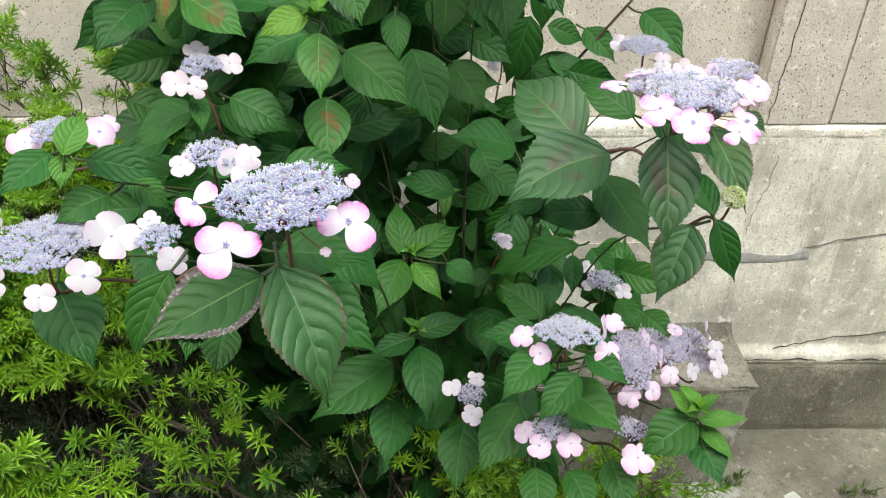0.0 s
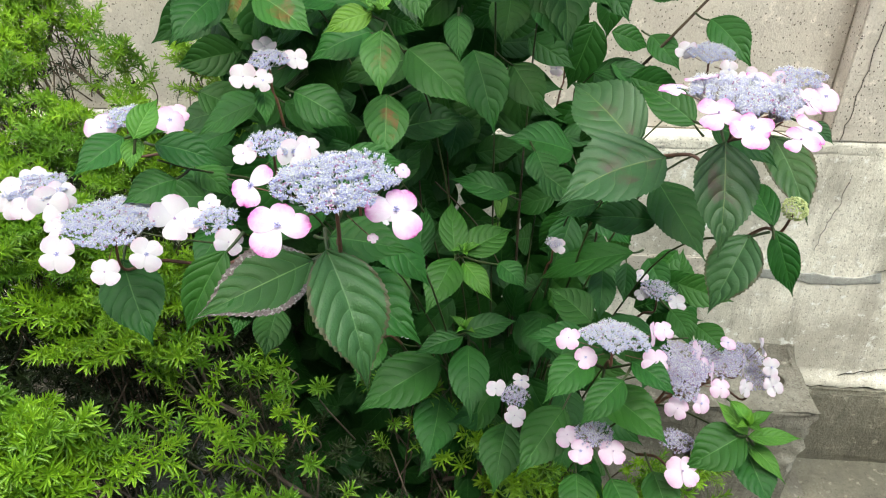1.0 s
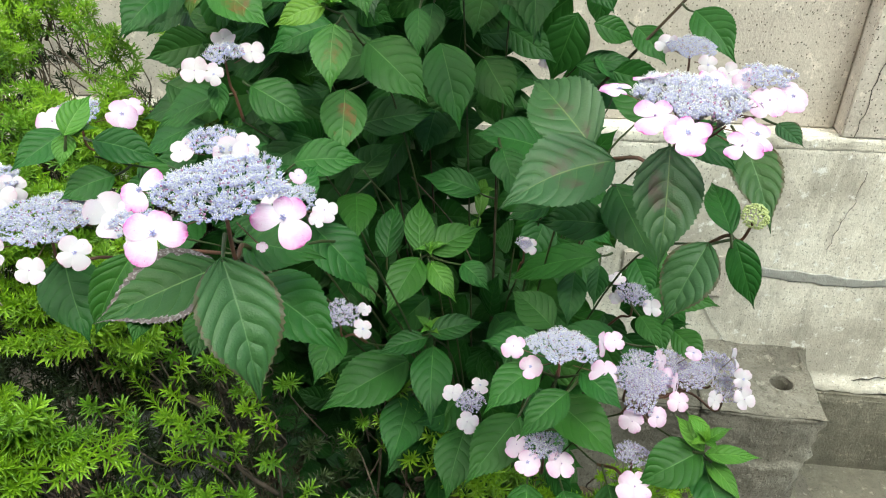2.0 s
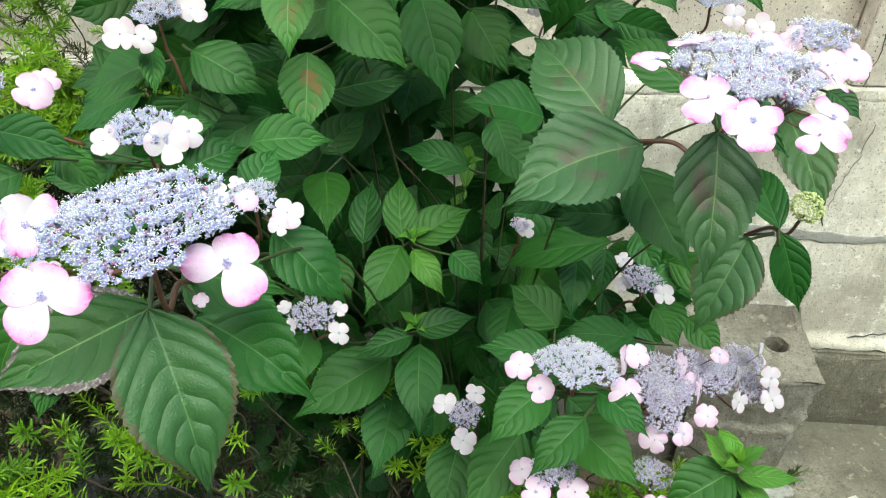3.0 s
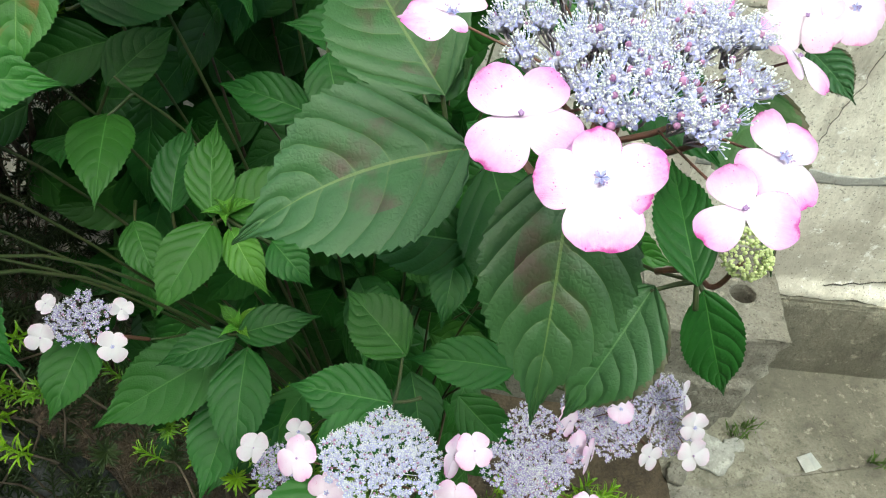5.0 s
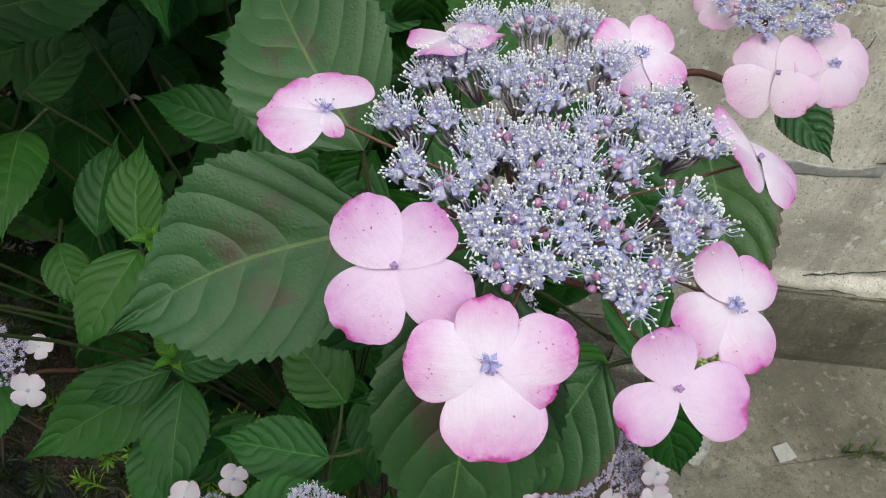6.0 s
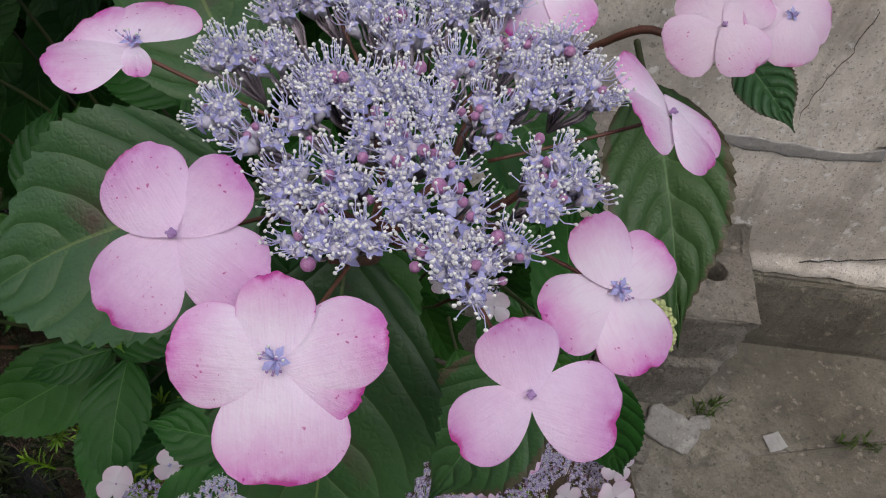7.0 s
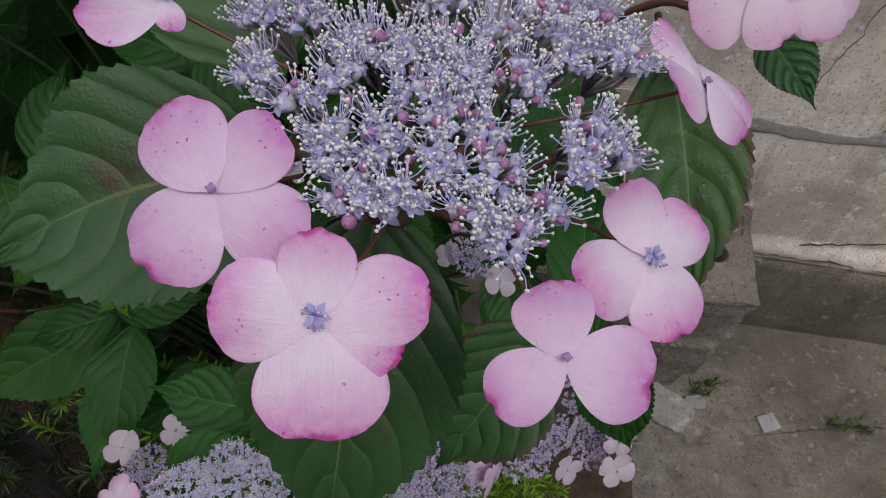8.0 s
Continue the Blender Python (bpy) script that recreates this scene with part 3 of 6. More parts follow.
part("kerb_nosing", mesh_of("kerb_nosing", nv, nf, [KERB]), None, kerb, "crumbled rounded kerb edge", Matrix.Identity(4))
rim_v, rim_f = [], []
for k in range(32):
    a = 2 * math.pi * k / 32
    for r, z in ((HOLE_R, 0.0), (HOLE_R + 0.001, 0.003), (HOLE_R + 0.006, 0.0035), (HOLE_R + 0.009, -0.002)):
        rim_v.append((HOLE[0] + r * math.cos(a), HOLE[1] + r * math.sin(a), z1 + z))
    for j in range(3):
        rim_f.append((k * 4 + j, ((k + 1) % 32) * 4 + j, ((k + 1) % 32) * 4 + j + 1, k * 4 + j + 1))
part("drain_rim", mesh_of("drain_rim", rim_v, rim_f, [KERB]), None, kerb, "grey pipe rim of the drain hole", Matrix.Identity(4))

soil = bmesh.new()
bmesh.ops.create_grid(soil, x_segments=60, y_segments=30, size=1.0, matrix=Matrix.Translation((-0.75, 0.77, 0)) @ Matrix.Diagonal((1.42, 0.5, 1, 1)))
for w in soil.verts:
    edge = min(1.0, max(0.0, (0.67 - w.co.x) / 0.12)) * min(1.0, max(0.0, (w.co.y - 0.27) / 0.1))
    w.co.z = -0.03 + edge * (0.055 + 0.03 * noise.noise(w.co * 4.0) + 0.012 * noise.noise(w.co * 23.0))
tagged(part("soil_bed", soil, SOIL, None, "dark bare soil of the planting bed", smooth=True), category="soil", kind="structure")


def rock(name, at, size, material, label, category, seed):
    bm = bmesh.new()
    bmesh.ops.create_icosphere(bm, subdivisions=4, radius=1.0)
    for w in bm.verts:
        d = w.co.normalized()
        q = d * 1.3 + Vector((seed * 7.1, seed * 3.3, 0))
        r = 1.0 + 0.28 * noise.noise(q) + 0.1 * noise.noise(q * 3.1) + 0.03 * noise.noise(q * 9.0)
        w.co = Vector((d.x * size[0], d.y * size[1], d.z * size[2])) * r
    low = min(w.co.z for w in bm.verts)
    ob = part(name, bm, material, None, label, Matrix.Translation((at[0], at[1], at[2] - low)), smooth=True)
    return tagged(ob, category=category)


rock("garden_rock", (-0.47, 0.73, 0.0), (0.14, 0.1, 0.33), ROCK, "dark grey garden boulder half hidden under the yew", "rock", 1)


def broken_slab(at, size, height, turn, seed, material, label):
    """A flat broken piece of concrete: an uneven outline, chipped edges and a rough top."""
    r = random.Random(seed)
    bm = bmesh.new()
    count = 22
    rings = []
    for scale, z in ((0.3, 1.0), (0.7, 1.0), (0.93, 0.96), (1.0, 0.75), (1.02, 0.3), (0.97, 0.0)):
        row = []
        for k in range(count):
            a = 2 * math.pi * k / count
            rad = (1 + 0.2 * noise.noise(Vector((math.cos(a) * 1.3 + seed * 3, math.sin(a) * 1.3, 0))) + 0.1 * noise.noise(Vector((math.cos(a) * 4, math.sin(a) * 4, seed * 2.0)))) / max(abs(math.cos(a)), abs(math.sin(a))) ** 0.6
            q = Vector((size[0] * rad * scale * math.cos(a), size[1] * rad * scale * math.sin(a), 0))
            q.z = height * (z + (0.22 * noise.noise(q * 40 + Vector((seed, 0, 0))) + 0.18 * noise.noise(q * 110) if z > 0.2 else 0))
            row.append(bm.verts.new(q))
        rings.append(row)
    bm.faces.new(rings[0])
    for p, q in zip(rings, rings[1:]):
        for k in range(count):
            k2 = (k + 1) % count
            bm.faces.new((p[k], q[k], q[k2], p[k2]))
    bm.faces.new(list(reversed(rings[-1])))
    return tagged(part("stone", bm, material, None, label, pose(*at, 0, 0, turn)), category="stone")


broken_slab((0.70, 1.203, 0.0), (0.056, 0.044, 0), 0.009, -30, 2, STONE, "flat pale grey broken slab piece beside the kerb")
broken_slab((0.6, 1.225, 0.0), (0.022, 0.016, 0), 0.016, 20, 4, KERB, "brown rough broken stone against the kerb")
broken_slab((0.63, 1.14, 0.0), (0.026, 0.02, 0), 0.014, 65, 5, KERB, "small rough broken stone on the bed's edge")
broken_slab((0.765, 1.225, 0.0), (0.024, 0.016, 0), 0.008, 10, 6, STONE, "pale crumbled mortar chip beside the kerb")

pb = bmesh.new()
for x, y, z in ((-0.021, -0.018, 0.001), (0.0, -0.021, 0.007), (0.022, -0.017, 0.002), (-0.019, 0.019, 0.003), (0.002, 0.017, 0.009), (0.021, 0.02, 0.001)):
    pb.verts.new((x, y, z))
pb.verts.ensure_lookup_table()
pb.faces.new([pb.verts[i] for i in (0, 1, 4, 3)])
pb.faces.new([pb.verts[i] for i in (1, 2, 5, 4)])
bmesh.ops.solidify(pb, geom=list(pb.faces), thickness=0.0012)
tagged(part("paper_scrap", pb, PAPER, None, "crumpled white paper scrap lying on the pavement", pose(0.925, 1.205, 0.001, 0, 0, 24)), category="litter")


def weed(at, seed):
    rnd = random.Random(seed)
    verts, faces = [], []
    for k in range(26):
        a, r, h = rnd.uniform(0, 6.28), rnd.uniform(0, 0.03), rnd.uniform(0.012, 0.035)
        b0 = Vector((r * math.cos(a), r * math.sin(a) * 0.6, 0))
        tip = b0 + Vector((rnd.uniform(-0.02, 0.02), rnd.uniform(-0.02, 0.02), h))
        s = Vector((rnd.uniform(-1, 1), rnd.uniform(-1, 1), 0)).normalized() * 0.0022
        i = len(verts)
        verts += [b0 - s * 0.5, b0 + s * 0.5, (b0 + tip) / 2 + s + Vector((0, 0, 0.003)), (b0 + tip) / 2 - s + Vector((0, 0, 0.003)), tip]
        faces += [(i, i + 1, i + 2, i + 3), (i + 3, i + 2, i + 4)]
    ob = part("weed", mesh_of("weed", verts, faces, [MOSS], smooth=False), None, None, "tiny green weed tuft in a pavement joint", Matrix.Translation(at))
    return tagged(ob, category="weed", group="weeds in the joints")


weed((0.80, 1.275, 0.0), 1)
weed((0.775, 1.25, 0.0), 2)
weed((1.07, 1.225, 0.0), 3)
weed((1.13, 1.228, 0.0), 4)

# ---- hydrangea ----
ROOT = Vector((0.02, 0.93, 0.0))
bush = thing("hydrangea_bush", Matrix.Translation(ROOT), "blooming lacecap hydrangea with serrated green leaves, pink and blue flowers", "shrub")
NODES = []


def stem(points, r0, r1, material, label="", keep=True):
    line = smooth_line(points, 6)
    radii = [r0 + (r1 - r0) * k / (len(line) - 1) for k in range(len(line))]
    for k in range(6, len(line), 9):
        radii[k] *= 1.25
    v, f = tube_arrays(line, radii, 8)
    part("stem", mesh_of("stem", v, f, [material]), None, bush, label, Matrix.Identity(4))
    if keep:
        NODES.extend(line)


def cane(top, start=(0, 0), sag=0.0):
    """A stem from the root's crown up and out to a shoot's end."""
    top = Vector(top)
    base = ROOT + Vector((start[0], start[1], 0.03))
    d = top - base
    a = base + Vector((d.x * 0.2, d.y * 0.15, d.z * 0.5))
    b = base + Vector((d.x * 0.62, d.y * 0.55, d.z * 0.88 + sag))
    stem([base, a, b, top], 0.0019, 0.0011, STEM)


# canes that carry the flower stalks and leafy shoots
cane((0.165, 0.66, 1.262), (0.03, 0.0))
cane((-0.125, 0.475, 1.255), (-0.03, -0.02))
cane((-0.335, 0.60, 1.265), (-0.06, 0.0))
cane((-0.27, 0.80, 1.22), (-0.05, 0.03))
cane((-0.14, 0.83, 1.345), (-0.02, 0.0))
cane((0.13, 0.60, 1.03), (0.04, -0.04))
cane((0.285, 0.575, 0.965), (0.06, -0.03))
cane((0.245, 0.70, 1.0), (0.06, 0.0))
cane((-0.045, 0.80, 1.04), (0.0, -0.03))
cane((-0.035, 0.755, 0.94), (0.01, -0.05))
cane((0.03, 0.66, 0.90), (0.02, -0.06))
cane((0.29, 0.66, 1.18), (0.05, 0.02))
cane((0.05, 0.98, 1.4), (0.0, 0.04))
cane((-0.02, 0.92, 1.45), (-0.02, 0.04))
cane((-0.31, 0.88, 1.42), (-0.05, 0.05))
cane((0.2, 1.1, 1.16), (0.05, 0.05))
cane((0.12, 0.86, 1.12), (0.02, 0.02))
cane((-0.14, 0.86, 1.13), (-0.03, 0.0))
for k in range(5):
    a = k * 2.4
    x, y = 0.07 * math.cos(a), 0.05 * math.sin(a) + 0.05
    stem([ROOT + Vector((x, y, 0)), ROOT + Vector((x * 1.6, y * 1.5 + 0.02, 0.4)), ROOT + Vector((x * 2.0, y * 1.8 + 0.02, 0.8)), ROOT + Vector((x * 2.2, y * 2.0, 1.08 + 0.03 * (k % 4)))], 0.0028, 0.0013, BARK, "brown woody old stem")
stem([(0.12, 1.12, 1.1), (0.20, 1.1, 1.2), (0.29, 1.085, 1.32), (0.36, 1.07, 1.42)], 0.003, 0.0018, BARK, "dark bare twig")
stem([(-0.10, 0.98, 1.06), (-0.03, 0.92, 1.02), (0.01, 0.88, 0.97)], 0.0012, 0.0008, BARK, "thin bare twig", False)


def leaf_half(s):
    """Half width of an ovate, drawn-out leaf, from stalk (0) to tip (1)."""
    return math.sin(math.pi * min(1.0, max(0.0, s)) ** 0.74) ** 0.9 * (1.0 - 0.5 * s ** 4) * (1.0 - 0.5 * min(1.0, max(0.0, (s - 0.62) / 0.28)) ** 1.6)


def leaf_mesh(length, width, bow, fold, twist, material, seed, rows=44, cols=5, sway=None):
    rnd = random.Random(seed)
    verts, uvs, faces = [], [], []
    phase = rnd.uniform(0, 6.28)
    lean = rnd.uniform(-0.025, 0.025) if sway is None else sway
    depth = 0.022 if material is BROWN else 0.008
    for i in range(rows + 1):
        s = i / rows
        half = max(0.0004, leaf_half(min(max(s, 0.0), 1.0)) * width / 2)
        tooth = 1.0 + (0.028 if i % 2 else -0.02) * (1 if 0.08 < s < 0.97 else 0)
        for j in range(-cols, cols + 1):
            v = j / cols
            reach = half * v * (tooth if abs(j) == cols else 1.0)
            x = s * length + (0.012 * length if abs(j) == cols and i % 2 else 0)
            y = reach + lean * length * math.sin(s * math.pi)
            skew = s - 0.26 * abs(v) ** 1.5 * (0.4 + 0.6 * leaf_half(s)) - 0.05 * abs(v)
            ridge = abs(math.sin(math.pi * 7 * skew)) * min(1.0, abs(v) * 4) * (1 - abs(v) ** 4)
            z = bow * length * (4 * s * (1 - s) - 0.9 * s * s * s) + fold * abs(reach) + twist * reach * s
            z += (ridge - 0.5) * depth * width + 0.02 * width * v * v * math.sin(s * 15 + phase + (2 if v > 0 else 0))
            verts.append((x, y, z))
            uvs.append((skew, v))
    w = 2 * cols + 1
    for i in range(rows):
        for j in range(w - 1):
            faces.append((i * w + j, (i + 1) * w + j, (i + 1) * w + j + 1, i * w + j + 1))
    return mesh_of("leaf", verts, faces, [material], None, uvs)


def frame_at(base, along, normal):
    x = Vector(along).normalized()
    z = Vector(normal) - x * Vector(normal).dot(x)
    z.normalize()
    y = z.cross(x)
    m = Matrix((x, y, z)).transposed().to_4x4()
    m.translation = Vector(base)
    return m


LEAF_SEED = [0]


def petiole(base, along, material=None):
    """The leaf's stalk, from the nearest stem that lies behind it."""
    base, along = Vector(base), Vector(along).normalized()
    near = min(NODES, key=lambda q: (q - base).length + max(0.0, (q - base).dot(along)) * 2.0 + max(0.0, q.z - base.z) * 0.5)
    far = (near - base).length
    if far > 0.07 or (near - base).dot(along) > -0.3 * far:
        near = base - along * 0.018 + Vector((0, 0.014, -0.01))
        far = 0.025
    line = smooth_line([near, near.lerp(base, 0.5) - Vector((0, 0, 0.06 * far)), base + along * 0.004], 5)
    v, f = tube_arrays(line, [0.0017 - 0.0005 * k / (len(line) - 1) for k in range(len(line))], 6)
    part("petiole", mesh_of("petiole", v, f, [STEM]), None, bush, "", Matrix.Identity(4))


def leaf(base, tip, width, normal, material, sway=None):
    base, tip = Vector(base), Vector(tip)
    LEAF_SEED[0] += 1
    rnd = random.Random(LEAF_SEED[0])
    length = (tip - base).length
    me = leaf_mesh(length, min(width * 1.02, 0.68 * length), rnd.uniform(0.03, 0.09), rnd.uniform(0.05, 0.22), rnd.uniform(-0.25, 0.25), material, LEAF_SEED[0], sway=sway)
    part("leaf", me, None, bush, LEAF_LABEL.get(material.name, ""), frame_at(base, tip - base, normal))
    petiole(base, tip - base)


LEAF_LABEL = {
    "hydrangea_leaf_blotched": "green leaf with purplish brown blotches",
    "hydrangea_leaf_spotted": "light green leaf with small rust-red spots",
    "hydrangea_leaf_reddened": "reddened yellow-green leaf",
    "hydrangea_leaf_scorched": "green leaf with a grey scorched rim",
    "hydrangea_leaf_browned": "green quilted leaf with a thin brown rim",
    "hydrangea_leaf_young": "young light green leaf",
}

# the leaves that face the path, by base, tip, width and facing
leaf((0.167, 0.649, 1.266), (0.061, 0.610, 1.229), 0.079, (-0.08, -0.58, 0.81), BLOT, -0.06)
leaf((0.149, 0.705, 1.252), (0.081, 0.798, 1.295), 0.076, (-0.12, -0.49, 0.87), BLOT)
leaf((0.207, 0.606, 1.303), (0.203, 0.539, 1.221), 0.058, (0.02, -0.78, 0.63), BLOT)
leaf((0.175, 0.699, 1.215), (0.218, 0.616, 1.169), 0.055, (-0.10, -0.52, 0.85), GREEN)
leaf((0.269, 0.656, 1.178), (0.228, 0.607, 1.108), 0.055, (-0.32, -0.67, 0.66), BROWN)
leaf((0.284, 0.640, 1.199), (0.274, 0.720, 1.217), 0.031, (-0.24, -0.25, 0.94), GREEN)
leaf((0.290, 0.646, 1.190), (0.320, 0.627, 1.120), 0.033, (0.11, -0.95, 0.30), GREEN)
leaf((0.302, 0.752, 1.251), (0.325, 0.657, 1.194), 0.051, (-0.18, -0.54, 0.82), BROWN)
leaf((0.174, 0.668, 1.183), (0.093, 0.670, 1.182), 0.044, (-0.03, -0.52, 0.85), GREEN)
leaf((0.179, 0.781, 1.071), (0.055, 0.833, 0.986), 0.047, (-0.63, -0.37, 0.69), GREEN)
leaf((0.110, 0.679, 1.195), (0.064, 0.662, 1.186), 0.025, (0.02, -0.53, 0.85), GREEN)
leaf((0.101, 0.897, 1.157), (0.007, 0.868, 1.190), 0.074, (0.41, -0.43, 0.80), GREEN)
leaf((-0.137, 0.848, 1.202), (-0.042, 0.884, 1.208), 0.055, (0.18, -0.60, 0.78), GREEN)
leaf((-0.142, 0.818, 1.260), (-0.138, 0.758, 1.197), 0.055, (0.26, -0.69, 0.67), SPOT)
leaf((-0.249, 0.791, 1.270), (-0.176, 0.782, 1.231), 0.057, (0.33, -0.56, 0.76), GREEN)
leaf((-0.116, 0.839, 1.311), (-0.035, 0.790, 1.258), 0.068, (0.07, -0.67, 0.73), GREEN)
leaf((-0.190, 0.745, 1.196), (-0.109, 0.764, 1.193), 0.048, (0.16, -0.56, 0.81), GREEN)
leaf((-0.159, 0.872, 1.111), (-0.111, 0.931, 1.141), 0.048, (0.19, -0.57, 0.80), GREEN)
leaf((-0.151, 0.850, 1.100), (-0.129, 0.759, 1.080), 0.052, (0.14, -0.18, 0.97), GREEN)
leaf((-0.242, 0.707, 1.185), (-0.194, 0.748, 1.191), 0.046, (0.32, -0.50, 0.81), GREEN)
leaf((-0.168, 0.668, 1.187), (-0.150, 0.716, 1.211), 0.041, (0.28, -0.51, 0.81), GREEN)
leaf((-0.122, 0.603, 1.200), (-0.059, 0.580, 1.143), 0.052, (0.45, -0.54, 0.71), GREEN)
leaf((-0.140, 0.487, 1.211), (-0.052, 0.454, 1.173), 0.058, (0.20, -0.40, 0.90), GREEN)
leaf((-0.116, 0.410, 1.292), (-0.078, 0.353, 1.211), 0.058, (0.43, -0.63, 0.65), BROWN)
leaf((-0.139, 0.447, 1.257), (-0.218, 0.387, 1.241), 0.059, (0.20, -0.49, 0.85), SCORCH)
leaf((-0.132, 0.475, 1.262), (-0.060, 0.462, 1.262), 0.045, (0.11, -0.55, 0.83), GREEN)
leaf((-0.265, 0.714, 1.212), (-0.213, 0.732, 1.226), 0.04, (0.2, -0.55, 0.8), GREEN)
leaf((-0.378, 0.563, 1.168), (-0.333, 0.506, 1.105), 0.061, (0.37, -0.54, 0.75), GREEN)
leaf((-0.208, 0.443, 1.265), (-0.240, 0.408, 1.205), 0.038, (-0.01, -0.87, 0.50), GREEN)
leaf((-0.181, 0.413, 1.247), (-0.184, 0.380, 1.230), 0.022, (0.21, -0.48, 0.85), GREEN)
leaf((-0.206, 0.526, 1.146), (-0.208, 0.479, 1.121), 0.043, (0.19, -0.48, 0.86), GREEN)
leaf((-0.149, 0.460, 1.248), (-0.168, 0.419, 1.227), 0.028, (0.18, -0.51, 0.84), GREEN)
leaf((-0.336, 0.569, 1.301), (-0.325, 0.608, 1.327), 0.027, (0.32, -0.59, 0.74), YOUNG)
leaf((-0.343, 0.583, 1.296), (-0.340, 0.555, 1.274), 0.021, (0.33, -0.56, 0.76), YOUNG)
leaf((-0.339, 0.609, 1.278), (-0.272, 0.614, 1.256), 0.037, (0.29, -0.56, 0.77), GREEN)
leaf((-0.379, 0.623, 1.278), (-0.412, 0.573, 1.258), 0.038, (0.35, -0.54, 0.77), GREEN)
leaf((-0.322, 0.603, 1.243), (-0.364, 0.565, 1.233), 0.040, (0.31, -0.53, 0.79), GREEN)
leaf((-0.321, 0.649, 1.236), (-0.279, 0.633, 1.209), 0.031, (0.27, -0.56, 0.78), GREEN)
leaf((-0.290, 0.787, 1.258), (-0.375, 0.774, 1.218), 0.089, (-0.33, -0.42, 0.84), GREEN)
leaf((-0.282, 0.777, 1.280), (-0.271, 0.741, 1.245), 0.023, (0.23, -0.63, 0.74), GREEN)
leaf((-0.138, 0.789, 1.346), (-0.133, 0.734, 1.289), 0.045, (0.12, -0.71, 0.69), SPOT)
leaf((-0.150, 0.802, 1.362), (-0.204, 0.775, 1.346), 0.034, (0.15, -0.69, 0.71), YOUNG)
leaf((-0.297, 0.836, 1.375), (-0.225, 0.816, 1.332), 0.059, (0.23, -0.68, 0.69), SPOT)
leaf((-0.331, 0.869, 1.378), (-0.329, 0.830, 1.338), 0.035, (0.26, -0.69, 0.68), RUST)
leaf((-0.346, 0.864, 1.379), (-0.395, 0.787, 1.325), 0.061, (0.28, -0.66, 0.69), GREEN)
leaf((-0.163, 0.861, 1.325), (-0.237, 0.818, 1.300), 0.055, (0.15, -0.68, 0.72), GREEN)
leaf((-0.057, 0.864, 1.345), (-0.052, 0.821, 1.301), 0.031, (0.05, -0.71, 0.70), GREEN)
leaf((0.011, 0.953, 1.260), (0.059, 0.897, 1.209), 0.057, (-0.02, -0.68, 0.74), GREEN)
leaf((0.044, 0.952, 1.363), (0.088, 0.888, 1.299), 0.059, (-0.04, -0.72, 0.69), GREEN)
leaf((0.229, 0.797, 1.243), (0.162, 0.847, 1.274), 0.048, (-0.14, -0.65, 0.75), GREEN)
leaf((0.222, 1.113, 1.260), (0.265, 1.063, 1.221), 0.045, (-0.14, -0.69, 0.71), GREEN)
leaf((0.136, 1.080, 1.210), (0.227, 1.077, 1.222), 0.036, (-0.12, -0.67, 0.73), GREEN)
leaf((0.284, 1.025, 1.308), (0.334, 0.962, 1.261), 0.052, (-0.20, -0.68, 0.70), GREEN)
leaf((0.109, 0.573, 1.068), (0.059, 0.521, 1.049), 0.042, (0.02, -0.36, 0.93), GREEN)
leaf((0.128, 0.587, 1.010), (0.196, 0.527, 0.992), 0.055, (-0.05, -0.33, 0.94), GREEN)
leaf((0.152, 0.574, 1.065), (0.194, 0.538, 1.054), 0.032, (-0.07, -0.36, 0.93), GREEN)
leaf((0.093, 0.613, 0.953), (0.038, 0.535, 0.918), 0.055, (0.01, -0.42, 0.91), GREEN)
leaf((0.027, 0.637, 0.896), (0.014, 0.555, 0.859), 0.055, (0.05, -0.41, 0.91), GREEN)
leaf((-0.053, 0.793, 1.046), (-0.064, 0.865, 1.093), 0.040, (0.14, -0.53, 0.84), GREEN)
leaf((-0.041, 0.798, 1.046), (0.025, 0.842, 1.065), 0.049, (0.09, -0.51, 0.85), GREEN)
leaf((-0.055, 0.796, 1.038), (-0.086, 0.716, 1.002), 0.050, (0.15, -0.46, 0.87), GREEN)
leaf((-0.042, 0.796, 1.033), (0.001, 0.751, 1.003), 0.032, (0.12, -0.47, 0.87), YOUNG)
leaf((-0.038, 0.746, 0.943), (-0.102, 0.711, 0.937), 0.036, (0.14, -0.40, 0.90), GREEN)
leaf((-0.034, 0.742, 0.954), (0.037, 0.768, 0.961), 0.037, (0.08, -0.43, 0.90), GREEN)
leaf((-0.031, 0.747, 0.928), (-0.019, 0.646, 0.885), 0.055, (0.10, -0.38, 0.92), GREEN)
leaf((-0.074, 0.778, 0.869), (-0.184, 0.690, 0.842), 0.078, (0.11, -0.42, 0.90), GREEN)
leaf((-0.071, 0.760, 0.816), (-0.081, 0.658, 0.780), 0.066, (0.13, -0.34, 0.93), GREEN)
leaf((-0.157, 0.721, 0.965), (-0.167, 0.646, 0.936), 0.049, (0.21, -0.38, 0.90), GREEN)
leaf((0.209, 0.713, 0.993), (0.119, 0.715, 0.989), 0.041, (-0.05, -0.43, 0.90), GREEN)
leaf((0.232, 0.751, 1.005), (0.257, 0.710, 0.988), 0.030, (-0.11, -0.44, 0.89), GREEN)
leaf((0.151, 0.826, 1.011), (0.144, 0.757, 0.973), 0.038, (-0.03, -0.48, 0.88), GREEN)
leaf((0.184, 0.834, 1.020), (0.177, 0.781, 0.989), 0.028, (-0.06, -0.49, 0.87), GREEN)
leaf((0.122, 0.658, 1.017), (0.042, 0.661, 1.021), 0.044, (0.03, -0.41, 0.91), GREEN)
